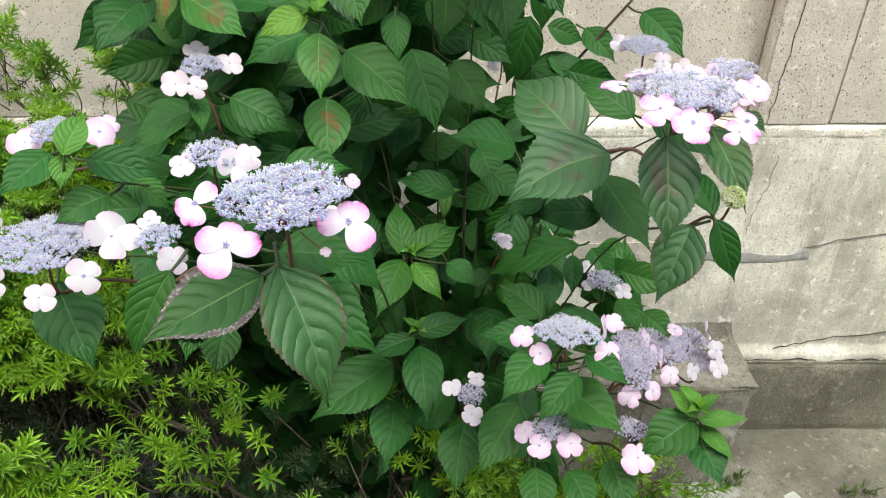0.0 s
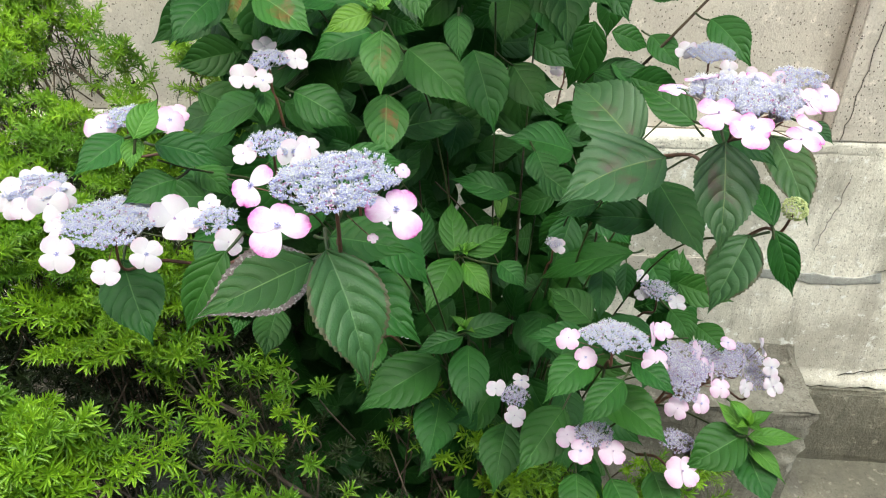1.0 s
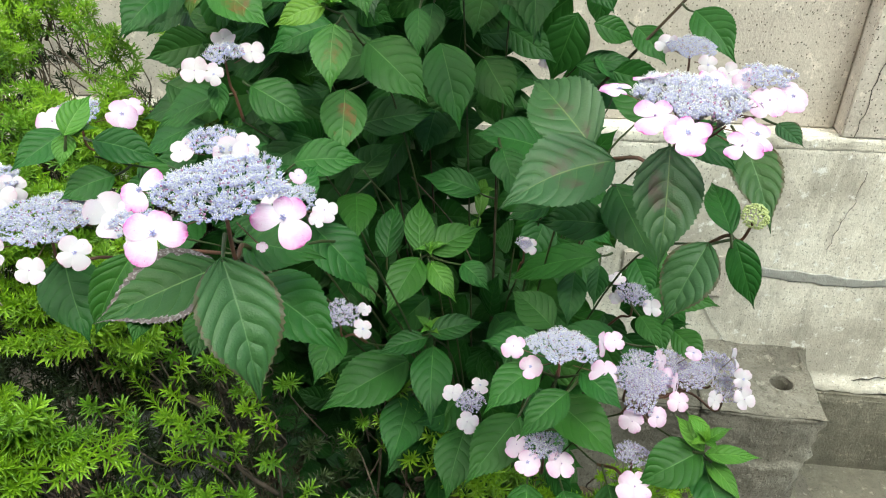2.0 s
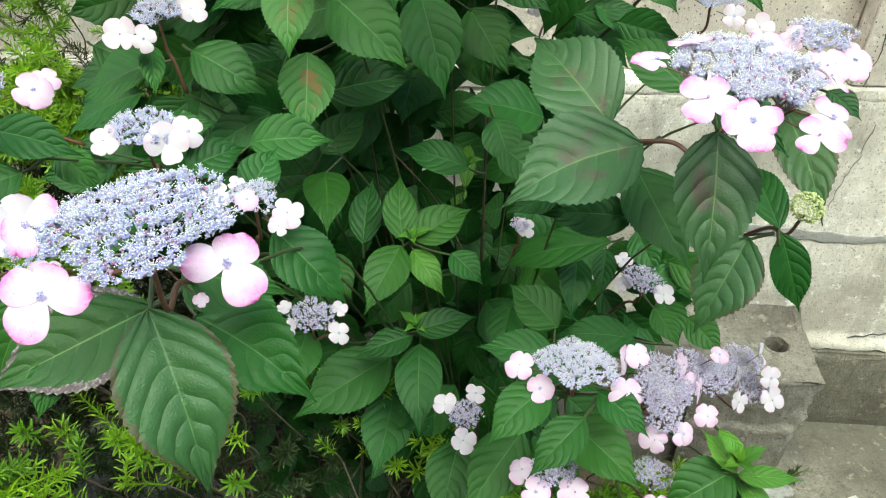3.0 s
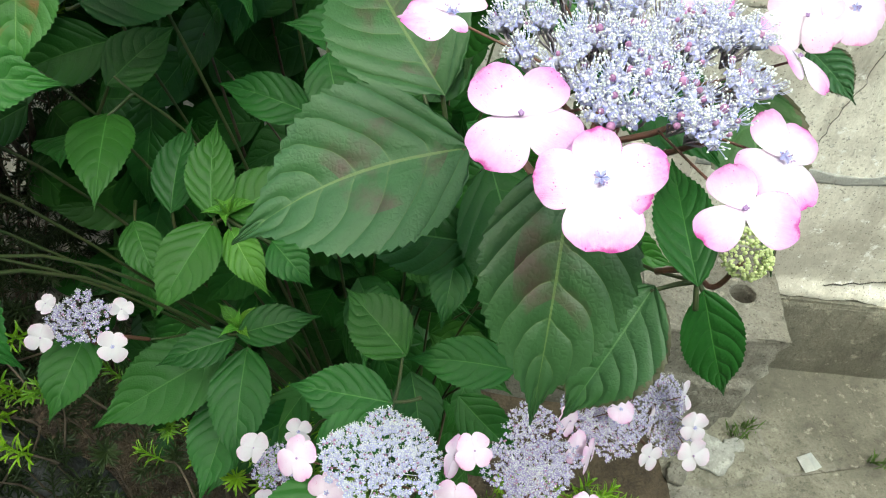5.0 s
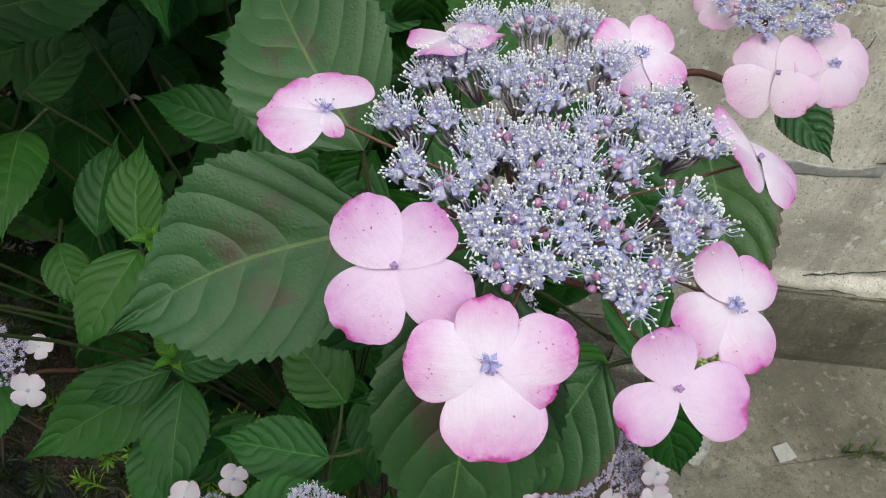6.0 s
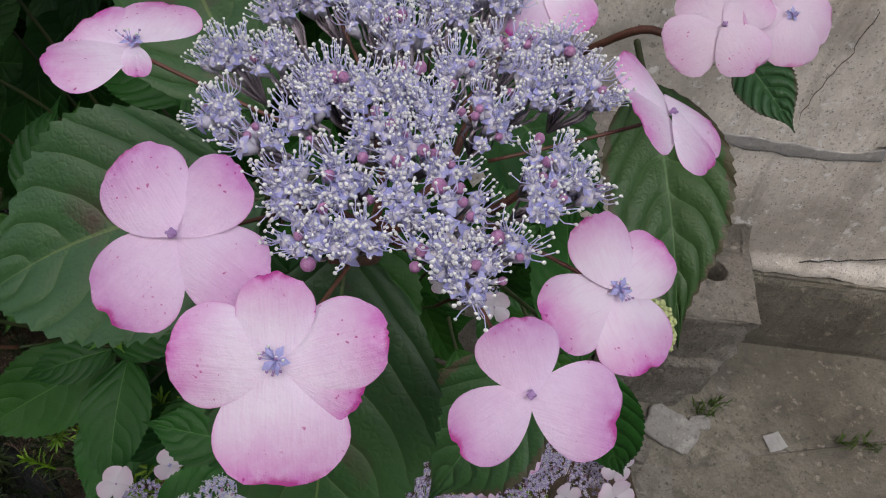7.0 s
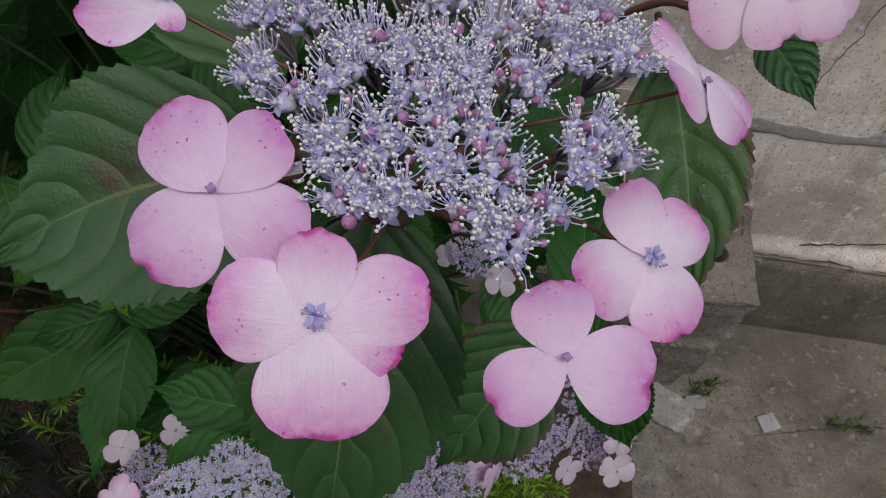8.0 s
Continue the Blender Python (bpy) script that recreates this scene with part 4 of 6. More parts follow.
leaf((0.017, 0.879, 1.095), (-0.069, 0.889, 1.114), 0.042, (0.12, -0.56, 0.82), GREEN)
leaf((-0.065, 1.017, 1.159), (-0.075, 0.953, 1.110), 0.058, (0.14, -0.61, 0.78), GREEN)
leaf((-0.106, 0.818, 1.019), (-0.104, 0.895, 1.067), 0.040, (0.17, -0.52, 0.84), GREEN)
leaf((-0.150, 0.823, 0.998), (-0.115, 0.776, 0.965), 0.037, (0.19, -0.46, 0.87), GREEN)
leaf((0.002, 1.015, 0.977), (0.000, 1.084, 1.026), 0.023, (0.07, -0.58, 0.81), YOUNG)
leaf((-0.002, 1.028, 0.972), (-0.017, 0.995, 0.952), 0.024, (0.07, -0.54, 0.84), YOUNG)
leaf((-0.160, 0.573, 1.159), (-0.108, 0.555, 1.134), 0.034, (0.29, -0.39, 0.87), GREEN)
leaf((0.286, 0.563, 0.980), (0.259, 0.599, 0.994), 0.019, (-0.13, -0.44, 0.89), YOUNG)
leaf((0.287, 0.561, 0.979), (0.341, 0.556, 0.987), 0.020, (-0.17, -0.41, 0.89), YOUNG)
leaf((0.294, 0.578, 0.954), (0.328, 0.534, 0.940), 0.021, (-0.15, -0.40, 0.90), YOUNG)
leaf((0.287, 0.572, 0.971), (0.218, 0.539, 0.946), 0.052, (-0.13, -0.41, 0.90), GREEN)
leaf((0.294, 0.578, 0.945), (0.311, 0.515, 0.920), 0.057, (-0.15, -0.40, 0.91), GREEN)
leaf((0.274, 0.598, 0.995), (0.300, 0.564, 0.982), 0.018, (-0.14, -0.44, 0.89), YOUNG)
leaf((0.148, 1.155, 1.335), (0.186, 1.102, 1.282), 0.054, (-0.04, -0.73, 0.69), GREEN)
leaf((0.040, 0.966, 1.381), (0.087, 0.894, 1.304), 0.058, (0.03, -0.72, 0.69), GREEN)
leaf((-0.101, 0.761, 1.416), (-0.082, 0.723, 1.372), 0.042, (0.18, -0.71, 0.68), GREEN)
leaf((0.113, 1.153, 1.343), (0.159, 1.111, 1.300), 0.050, (-0.02, -0.73, 0.68), GREEN)
leaf((-0.048, 0.930, 1.387), (0.020, 0.906, 1.353), 0.063, (0.09, -0.72, 0.69), GREEN)
leaf((-0.421, 0.900, 1.226), (-0.335, 0.892, 1.189), 0.057, (0.27, -0.61, 0.75), GREEN)
leaf((0.006, 0.769, 1.052), (0.044, 0.741, 1.034), 0.035, (0.08, -0.48, 0.87), GREEN)
leaf((0.083, 0.599, 1.039), (0.135, 0.629, 1.057), 0.047, (-0.02, -0.49, 0.87), GREEN)
leaf((0.140, 0.545, 1.064), (0.094, 0.499, 1.040), 0.035, (-0.03, -0.45, 0.89), GREEN)
leaf((0.147, 0.550, 0.908), (0.167, 0.500, 0.888), 0.061, (-0.04, -0.38, 0.92), GREEN)
leaf((0.195, 0.562, 0.912), (0.210, 0.505, 0.889), 0.058, (-0.08, -0.39, 0.92), GREEN)
leaf((0.107, 0.549, 0.914), (0.105, 0.491, 0.890), 0.058, (-0.01, -0.38, 0.92), GREEN)
leaf((-0.298, 0.899, 1.215), (-0.216, 0.877, 1.176), 0.049, (0.19, -0.62, 0.76), GREEN)
leaf((0.055, 0.817, 1.163), (0.104, 0.783, 1.141), 0.054, (-0.05, -0.60, 0.79), GREEN)
leaf((0.125, 0.699, 1.017), (0.070, 0.741, 1.039), 0.053, (-0.06, -0.52, 0.85), GREEN)
leaf((0.337, 0.757, 1.265), (0.359, 0.728, 1.253), 0.024, (-0.22, -0.49, 0.84), BROWN)
leaf((0.225, 0.716, 1.274), (0.286, 0.668, 1.252), 0.047, (-0.05, -0.46, 0.89), GREEN)
leaf((0.261, 0.837, 0.943), (0.281, 0.786, 0.915), 0.051, (-0.11, -0.51, 0.86), GREEN)
leaf((0.295, 0.829, 0.922), (0.336, 0.787, 0.904), 0.059, (-0.13, -0.49, 0.86), GREEN)
leaf((-0.333, 0.803, 1.377), (-0.366, 0.733, 1.342), 0.049, (0.08, -0.66, 0.74), GREEN)
leaf((0.071, 0.976, 1.386), (0.079, 0.876, 1.305), 0.066, (0.08, -0.66, 0.74), GREEN)
leaf((0.005, 1.015, 1.336), (-0.003, 0.948, 1.287), 0.075, (0.08, -0.66, 0.74), GREEN)
leaf((-0.064, 1.002, 1.316), (-0.066, 0.943, 1.262), 0.041, (0.08, -0.66, 0.74), GREEN)
leaf((-0.123, 0.878, 1.382), (-0.103, 0.829, 1.342), 0.040, (0.08, -0.66, 0.74), BLOT)
leaf((0.047, 0.843, 1.181), (0.070, 0.796, 1.145), 0.050, (0.08, -0.66, 0.74), GREEN)



class Pile:
    """Collects small pieces into one mesh."""

    def __init__(self):
        self.v, self.f, self.i, self.n = [], [], [], 0

    def add(self, verts, faces, index):
        self.v.append(np.asarray(verts, dtype=float))
        self.f += [tuple(k + self.n for k in q) for q in faces]
        self.i += [index] * len(faces) if isinstance(index, int) else list(index)
        self.n += len(verts)

    def arrays(self):
        return np.concatenate(self.v), self.f, self.i


def plain_leaf(length, ratio):
    """A simple leaf of two bent halves."""
    v, f = [], []
    for i in range(13):
        s = i / 12
        h = leaf_half(s) * length * ratio / 2
        z = 0.06 * length * 4 * s * (1 - s)
        v += [(s * length, -h, z + 0.15 * h), (s * length, 0, z), (s * length, h, z + 0.15 * h)]
    for i in range(12):
        f += [(i * 3, i * 3 + 3, i * 3 + 4, i * 3 + 1), (i * 3 + 1, i * 3 + 4, i * 3 + 5, i * 3 + 2)]
    return v, f


def shoot_tip(at, size, turn):
    """Small new leaves folded round a growing tip."""
    at = Vector(at)
    for k in range(6):
        a = radians(turn + 90 * k + (45 if k > 3 else 0))
        rise = 0.5 if k < 4 else 1.6
        d = Vector((math.cos(a), math.sin(a) - 0.15, rise))
        length = size * (1.0 if k < 2 else 0.75 if k < 4 else 0.6)
        LEAF_SEED[0] += 1
        me = leaf_mesh(length, length * 0.42, 0.12, 0.5, 0.1, YOUNG, LEAF_SEED[0], 18, 3)
        part("leaf", me, None, bush, "tiny new folded leaf", frame_at(at, d, Vector((-d.x * rise, -d.y * rise - 0.3, 1.0))))


shoot_tip((-0.042, 0.80, 1.045), 0.03, 20)
shoot_tip((-0.035, 0.752, 0.95), 0.03, 50)
shoot_tip((-0.335, 0.585, 1.292), 0.026, 10)
shoot_tip((0.286, 0.568, 0.988), 0.032, 30)
shoot_tip((-0.143, 0.80, 1.36), 0.034, 60)
shoot_tip((0.0, 1.0, 1.02), 0.035, 15)

# inner leaves, shaded by the outer ones
inner = [leaf_mesh(0.1, 0.1 * w, 0.06, f, t, GREEN, 900 + k, 20, 4) for k, (w, f, t) in enumerate(((0.55, 0.1, 0.1), (0.6, 0.2, -0.1), (0.5, 0.05, 0.2), (0.58, 0.15, 0.0)))]
rnd = random.Random(5)


def inner_leaves(count, centre, spread, sizes, toward=(0.0, -0.6, 0.5)):
    for k in range(count):
        at = Vector([c + rnd.uniform(-1, 1) * s for c, s in zip(centre, spread)])
        out = Vector((at.x - ROOT.x, at.y - ROOT.y, rnd.uniform(-0.25, 0.2))).normalized()
        along = (out * 0.7 + Vector((rnd.uniform(-0.9, 0.9), rnd.uniform(-0.6, 0.2), rnd.uniform(-0.8, 0.35)))).normalized()
        up = Vector(toward) + Vector([rnd.uniform(-0.35, 0.35) for q in range(3)])
        size = rnd.uniform(*sizes)
        if 0.8 < at.y < 1.06 and (Vector((at.x, at.z)) - Vector((-0.04, 1.07))).length < 0.14:
            continue
        part("leaf", rnd.choice(inner), None, bush, "", frame_at(at, along, up) @ Matrix.Diagonal((10 * size, 10 * size, 10 * size, 1)))


inner_leaves(40, (-0.05, 0.92, 0.95), (0.2, 0.05, 0.2), (0.08, 0.115))
inner_leaves(15, (-0.14, 0.97, 1.28), (0.22, 0.07, 0.15), (0.08, 0.12))
inner_leaves(22, (0.10, 0.90, 0.9), (0.09, 0.04, 0.16), (0.08, 0.11))
inner_leaves(22, (0.06, 0.78, 0.76), (0.12, 0.05, 0.08), (0.08, 0.11))
inner_leaves(20, (-0.28, 0.86, 1.12), (0.12, 0.06, 0.1), (0.08, 0.11))
inner_leaves(26, (-0.32, 0.94, 1.24), (0.12, 0.05, 0.14), (0.08, 0.115))
inner_leaves(7, (-0.1, 0.98, 1.42), (0.2, 0.05, 0.08), (0.08, 0.115))
inner_leaves(12, (0.1, 1.1, 1.34), (0.12, 0.07, 0.14), (0.07, 0.1))
inner_leaves(14, (0.12, 1.02, 1.1), (0.07, 0.05, 0.12), (0.07, 0.1))
inner_leaves(16, (0.25, 1.0, 0.84), (0.06, 0.05, 0.08), (0.07, 0.1))
inner_leaves(12, (-0.36, 1.0, 1.38), (0.08, 0.05, 0.1), (0.07, 0.1))

# the crown of the bush, above the walk's line of sight: added unseen to shade the inside
inner_leaves(70, (-0.14, 0.94, 1.62), (0.32, 0.17, 0.13), (0.09, 0.13), (0.0, -0.3, 1.0))

# the deep shade of the bush, where single leaves are lost
deep, deep_uv = Pile(), []
for k in range(1000):
    at = Vector((rnd.uniform(-0.46, 0.18), rnd.uniform(1.02, 1.3), rnd.uniform(0.1, 1.45)))
    if at.z > 1.0 and at.x > 0.0 and rnd.random() < 0.75:
        continue
    m = np.array(frame_at(at, (rnd.uniform(-1, 1), rnd.uniform(-0.6, 0.4), rnd.uniform(-0.9, 0.3)), (rnd.uniform(-0.5, 0.5), -0.7, rnd.uniform(0.0, 0.8))))
    v, f = plain_leaf(rnd.uniform(0.08, 0.12), 0.6)
    deep.add(np.asarray(v) @ m[:3, :3].T + m[:3, 3], f, 0)
    deep_uv += [(q / 12 - (0.25 if side else 0.0), side) for q in range(13) for side in (-1, 0, 1)]
v, f, i = deep.arrays()
tagged(part("inner_foliage", mesh_of("inner_foliage", v, f, [GREEN], i, deep_uv), None, bush, "dark shaded inner leaves", Matrix.Identity(4)), kind="stuff")


# ---- hydrangea flowers ----
def ball(radius, centre, rough):
    bm = bmesh.new()
    bmesh.ops.create_icosphere(bm, subdivisions=rough, radius=radius)
    bm.verts.ensure_lookup_table()
    v = [tuple(w.co + Vector(centre)) for w in bm.verts]
    f = [tuple(w.index for w in q.verts) for q in bm.faces]
    bm.free()
    return v, f


def octa(radius, centre):
    x, y, z = centre
    v = [(x + radius, y, z), (x - radius, y, z), (x, y + radius, z), (x, y - radius, z), (x, y, z + radius), (x, y, z - radius)]
    return v, [(0, 2, 4), (2, 1, 4), (1, 3, 4), (3, 0, 4), (2, 0, 5), (1, 2, 5), (3, 1, 5), (0, 3, 5)]


def fertile_flower(seed):
    """One small fertile flower: five pointed bent-back petals, a pale calyx cup and a burst of stamens. Slots: petal, calyx, stamen, anther, bud."""
    r = random.Random(seed)
    p = Pile()
    for k in range(5):
        a = 2 * math.pi * k / 5 + r.uniform(-0.1, 0.1)
        d, s = Vector((math.cos(a), math.sin(a), 0)), Vector((-math.sin(a), math.cos(a), 0))
        L, droop = 0.0024 * r.uniform(0.8, 1.15), r.uniform(-1.0, 0.1)
        rows = [(0.15, 0.22), (0.45, 0.38), (0.78, 0.26), (1.0, 0.04)]
        v = []
        for q, w in rows:
            c = d * L * q + Vector((0, 0, 0.0006 + droop * L * q * q))
            v += [tuple(c - s * L * w), tuple(c + Vector((0, 0, -0.0004 * w))), tuple(c + s * L * w)]
        f = []
        for j in range(3):
            for i in range(2):
                f.append((j * 3 + i, j * 3 + i + 1, j * 3 + i + 4, j * 3 + i + 3))
        p.add(v, f, 0)
    v, f = tube_arrays([(0, 0, -0.0042), (0, 0, -0.0022), (0, 0, -0.0008), (0, 0, 0.0006)], [0.0005, 0.0012, 0.0016, 0.0012], 8)
    p.add(v, f, 1)
    for k in range(3):
        v, f = tube_arrays([(0, 0, 0.0004), (0.0005 * math.cos(k * 2.1), 0.0005 * math.sin(k * 2.1), 0.0017)], [0.0003, 0.00022], 5)
        p.add(v, f, 1)
    for k in range(9):
        a, e = k * 2.4 + r.uniform(-0.4, 0.4), r.uniform(0.05, 0.85)
        L = r.uniform(0.0027, 0.0052)
        d = Vector((math.cos(a) * math.sin(e), math.sin(a) * math.sin(e), math.cos(e)))
        tip = d * L + Vector((0, 0, 0.0008))
        mid = d * L * 0.55 + Vector((math.cos(a), math.sin(a), 0)) * 0.0005 + Vector((r.uniform(-1, 1), r.uniform(-1, 1), 0)) * 0.0004
        v, f = tube_arrays([(0, 0, 0.0005), mid, tip], [0.00014, 0.00012, 0.0001], 4)
        p.add(v, f, 2)
        q = r.uniform(0.00034, 0.0005)
        v, f = ball(q, (0, 0, 0), 1)
        v = np.asarray(v) * np.array((1.0, r.uniform(0.65, 0.9), r.uniform(0.75, 1.0))) + np.array(tip)
        p.add(v, f, 3)
    return p.arrays()


def light_flower(seed):
    """The same small flower, seen from further off."""
    r = random.Random(seed)
    p = Pile()
    for k in range(5):
        a = 2 * math.pi * k / 5 + r.uniform(-0.15, 0.15)
        d, s = Vector((math.cos(a), math.sin(a), 0)), Vector((-math.sin(a), math.cos(a), 0))
        L, droop = 0.0022 * r.uniform(0.9, 1.15), r.uniform(-0.2, 0.4)
        c = d * L * 0.55 + Vector((0, 0, 0.0006 + droop * L * 0.3))
        p.add([(0, 0, 0.0004), tuple(c - s * L * 0.5), tuple(d * L + Vector((0, 0, 0.0006 + droop * L))), tuple(c + s * L * 0.5)], [(0, 1, 2, 3)], 0)
    v, f = tube_arrays([(0, 0, -0.003), (0, 0, 0.0007)], [0.0005, 0.0012], 5)
    p.add(v, f, 1)
    for k in range(6):
        a, e = r.uniform(0, 6.28), r.uniform(0.12, 1.0)
        L = r.uniform(0.0026, 0.0048)
        tip = Vector((math.cos(a) * math.sin(e), math.sin(a) * math.sin(e), math.cos(e))) * L + Vector((0, 0, 0.0006))
        v, f = tube_arrays([(0, 0, 0.0005), tip], [0.00016] * 2, 3)
        p.add(v, f, 2)
        v, f = octa(0.0005, tuple(tip))
        p.add(v, f, 3)
    return p.arrays()


def bud_flower(seed, size):
    p = Pile()
    v, f = ball(size, (0, 0, size), 2)
    v = [(x, y, z * 1.15) for x, y, z in v]
    p.add(v, f, 4)
    v, f = tube_arrays([(0, 0, -0.003), (0, 0, 0.0)], [0.0004, 0.0007], 5)
    p.add(v, f, 1)
    return p.arrays()


FINE = [fertile_flower(40 + k) for k in range(9)] + [bud_flower(60, 0.0013), bud_flower(61, 0.0009)]
SMALL = [light_flower(50 + k) for k in range(6)] + [bud_flower(62, 0.0011)]


def scatter(pile, kinds, at, normal, rnd, scale=1.0):
    q = Vector((0, 0, 1)).rotation_difference(Vector(normal)).to_matrix() @ Euler((0, 0, rnd.uniform(0, 6.28))).to_matrix()
    v, f, i = rnd.choice(kinds)
    pile.add(v @ (np.array(q).T * scale) + np.array(at), f, i)


def slots(tone):
    return [PETAL_MAUVE, CALYX, STAMEN_MAUVE, ANTHER, BUD, CALYX] if tone else [PETAL_BLUE, CALYX, STAMEN, ANTHER, BUD, CALYX]


def small_disc(seed, tone, count, scale):
    """The lacy centre of a head, one unit in radius across: crowded small flowers in soft mounds, on fine stalks."""
    r = random.Random(seed)
    p = Pile()
    for c in range(14):
        a, d = c * 2.4, 0.9 * math.sqrt((c + 0.5) / 14)
        cx, cy = d * math.cos(a), d * math.sin(a)
        v, f = tube_arrays([(0, 0, -0.6), (cx * 0.5, cy * 0.5, -0.34), (cx, cy, -0.14 - 0.12 * d * d)], [0.016, 0.011, 0.008], 4)
        p.add(v, f, 5)
    for k in range(count):
        a, d = r.uniform(0, 6.283), math.sqrt(r.random())
        x, y = d * math.cos(a), d * math.sin(a)
        edge = 1 + 0.3 * noise.noise(Vector((math.cos(a) * 1.7 + seed * 1.37, math.sin(a) * 1.7, 0.4)))
        mound = noise.noise(Vector((x * 3.4 + seed, y * 3.4, 1.0)))
        if mound < -0.55 and r.random() < 0.4:
            continue
        z = 0.2 * (1 - d * d) + 0.12 * mound + r.uniform(-0.05, 0.04)
        scatter(p, SMALL, (x * edge, y * edge, z), (x * 0.25 + r.uniform(-0.4, 0.4), y * 0.25 + r.uniform(-0.4, 0.4), 1.0), r, scale * r.uniform(0.85, 1.15))
    v, f, i = p.arrays()
    return mesh_of("flower_head", v * np.array((1, 1, 0.7)), f, slots(tone), i)


DISCS = {(tone, big): [small_disc(300 + 10 * tone + k, tone, *((820, 20.5) if big else (220, 35.0))) for k in range(2)] for tone in (BLUE, MAUVE) for big in (True, False)}
SIZE_SEED = [0]


def stalk(top, normal, near_label="reddish flower stalk"):
    """The flower's stalk, from under its head to the nearest cane."""
    top, normal = Vector(top), Vector(normal).normalized()
    foot = min(NODES, key=lambda q: (q - (top - normal * 0.1)).length + 2.0 * max(0.0, q.z - top.z + 0.04))
    if (foot - top).length > 0.12:
        foot = top - normal * 0.07 + Vector((ROOT.x - top.x, ROOT.y - top.y, 0)) * 0.14
        cane(foot)
    down = top - normal * min(0.05, 0.4 * (foot - top).length)
    line = smooth_line([foot, foot.lerp(down, 0.55) + Vector((0, 0, 0.008)), down, top], 5)
    v, f = tube_arrays(line, [0.002 - 0.0006 * k / (len(line) - 1) for k in range(len(line))], 8)
    part("flower_stalk", mesh_of("flower_stalk", v, f, [STEM_RED]), None, bush, near_label, Matrix.Identity(4))


def flower_head(at, radius, normal, tone, pink):
    SIZE_SEED[0] += 1
    k = SIZE_SEED[0]
    z = Vector(normal).normalized()
    m = Matrix.Translation(Vector(at)) @ Vector((0, 0, 1)).rotation_difference(z).to_matrix().to_4x4() @ pose(0, 0, 0, 0, 0, k * 77)
    m = m @ Matrix.Diagonal((radius, radius, radius, 1))
    ob = part("flower_head", DISCS[tone, radius > 0.028][k % 2], None, bush, ("mauve" if tone else "pale blue") + " lacy flower head", m)
    stalk(Vector(at) - z * radius * 0.38, z)
    ob["pink"] = pink
    HEAD_AT[ob] = (Vector(at), z)
    return ob


HEAD_AT = {}


def sepal(pile_v, pile_f, pile_uv, angle, length, width, cup, lift, seed):
    """A broad obovate sepal with an uneven rim; u runs from the foot to the rim, v across."""
    r = random.Random(seed)
    rows, cols = (22, 12) if seed < 200 else (10, 6)
    d, s = Vector((math.cos(angle), math.sin(angle), 0)), Vector((-math.sin(angle), math.cos(angle), 0))
    n0 = len(pile_v)
    wave, ruffle = r.uniform(0, 6.28), r.uniform(0.02, 0.05)
    notch, notch_at = r.choice((0.0, 0.03, 0.05)), r.uniform(-0.5, 0.5)
    tilt, broad = r.uniform(-0.1, 0.1), r.uniform(1.36, 1.52) if seed < 200 else r.uniform(1.45, 1.7)
    for i in range(rows + 1):
        x = 0.5 - 0.5 * math.cos(math.pi * i / rows)
        f = max(0.012, math.sin(math.pi * x ** broad)) ** 0.42
        for j in range(-cols, cols + 1):
            v = math.sin(j / cols * math.pi / 2)
            q = f * v
            rim = 1 + x * (ruffle * noise.noise(Vector((q * 2.6, seed * 1.7, x * 1.3))) + 0.7 * ruffle * noise.noise(Vector((q * 8.0, seed * 2.3, x * 4.0))))
            rim -= notch * x ** 4 * math.exp(-((q - notch_at) / 0.16) ** 2)
            along, across = length * x * rim, 0.5 * width * q * (0.35 + 0.65 * rim)
            z = lift * (1 - 0.5 * x) + cup * length * x * x + 0.035 * length * math.sin(2.4 * q + wave) * x * x + tilt * across * x
            z -= 0.45 * across * across / width + 0.3 * length * max(0.0, x - 0.7) ** 2
            z += 0.012 * length * x ** 3 * noise.noise(Vector((q * 5.0, x * 5.0, seed * 3.1))) + 0.03 * length * math.sin(math.pi * x) - 0.012 * length * math.exp(-(q / 0.07) ** 2) * x
            c = d * along + s * across
            pile_v.append((c.x, c.y, z))
            pile_uv.append((max(x, 0.93 * abs(v) ** 7 * min(1.0, x * 1.7)), q))
    w = 2 * cols + 1
    for i in range(rows):
        for j in range(w - 1):
            pile_f.append((n0 + i * w + j, n0 + (i + 1) * w + j, n0 + (i + 1) * w + j + 1, n0 + i * w + j + 1))


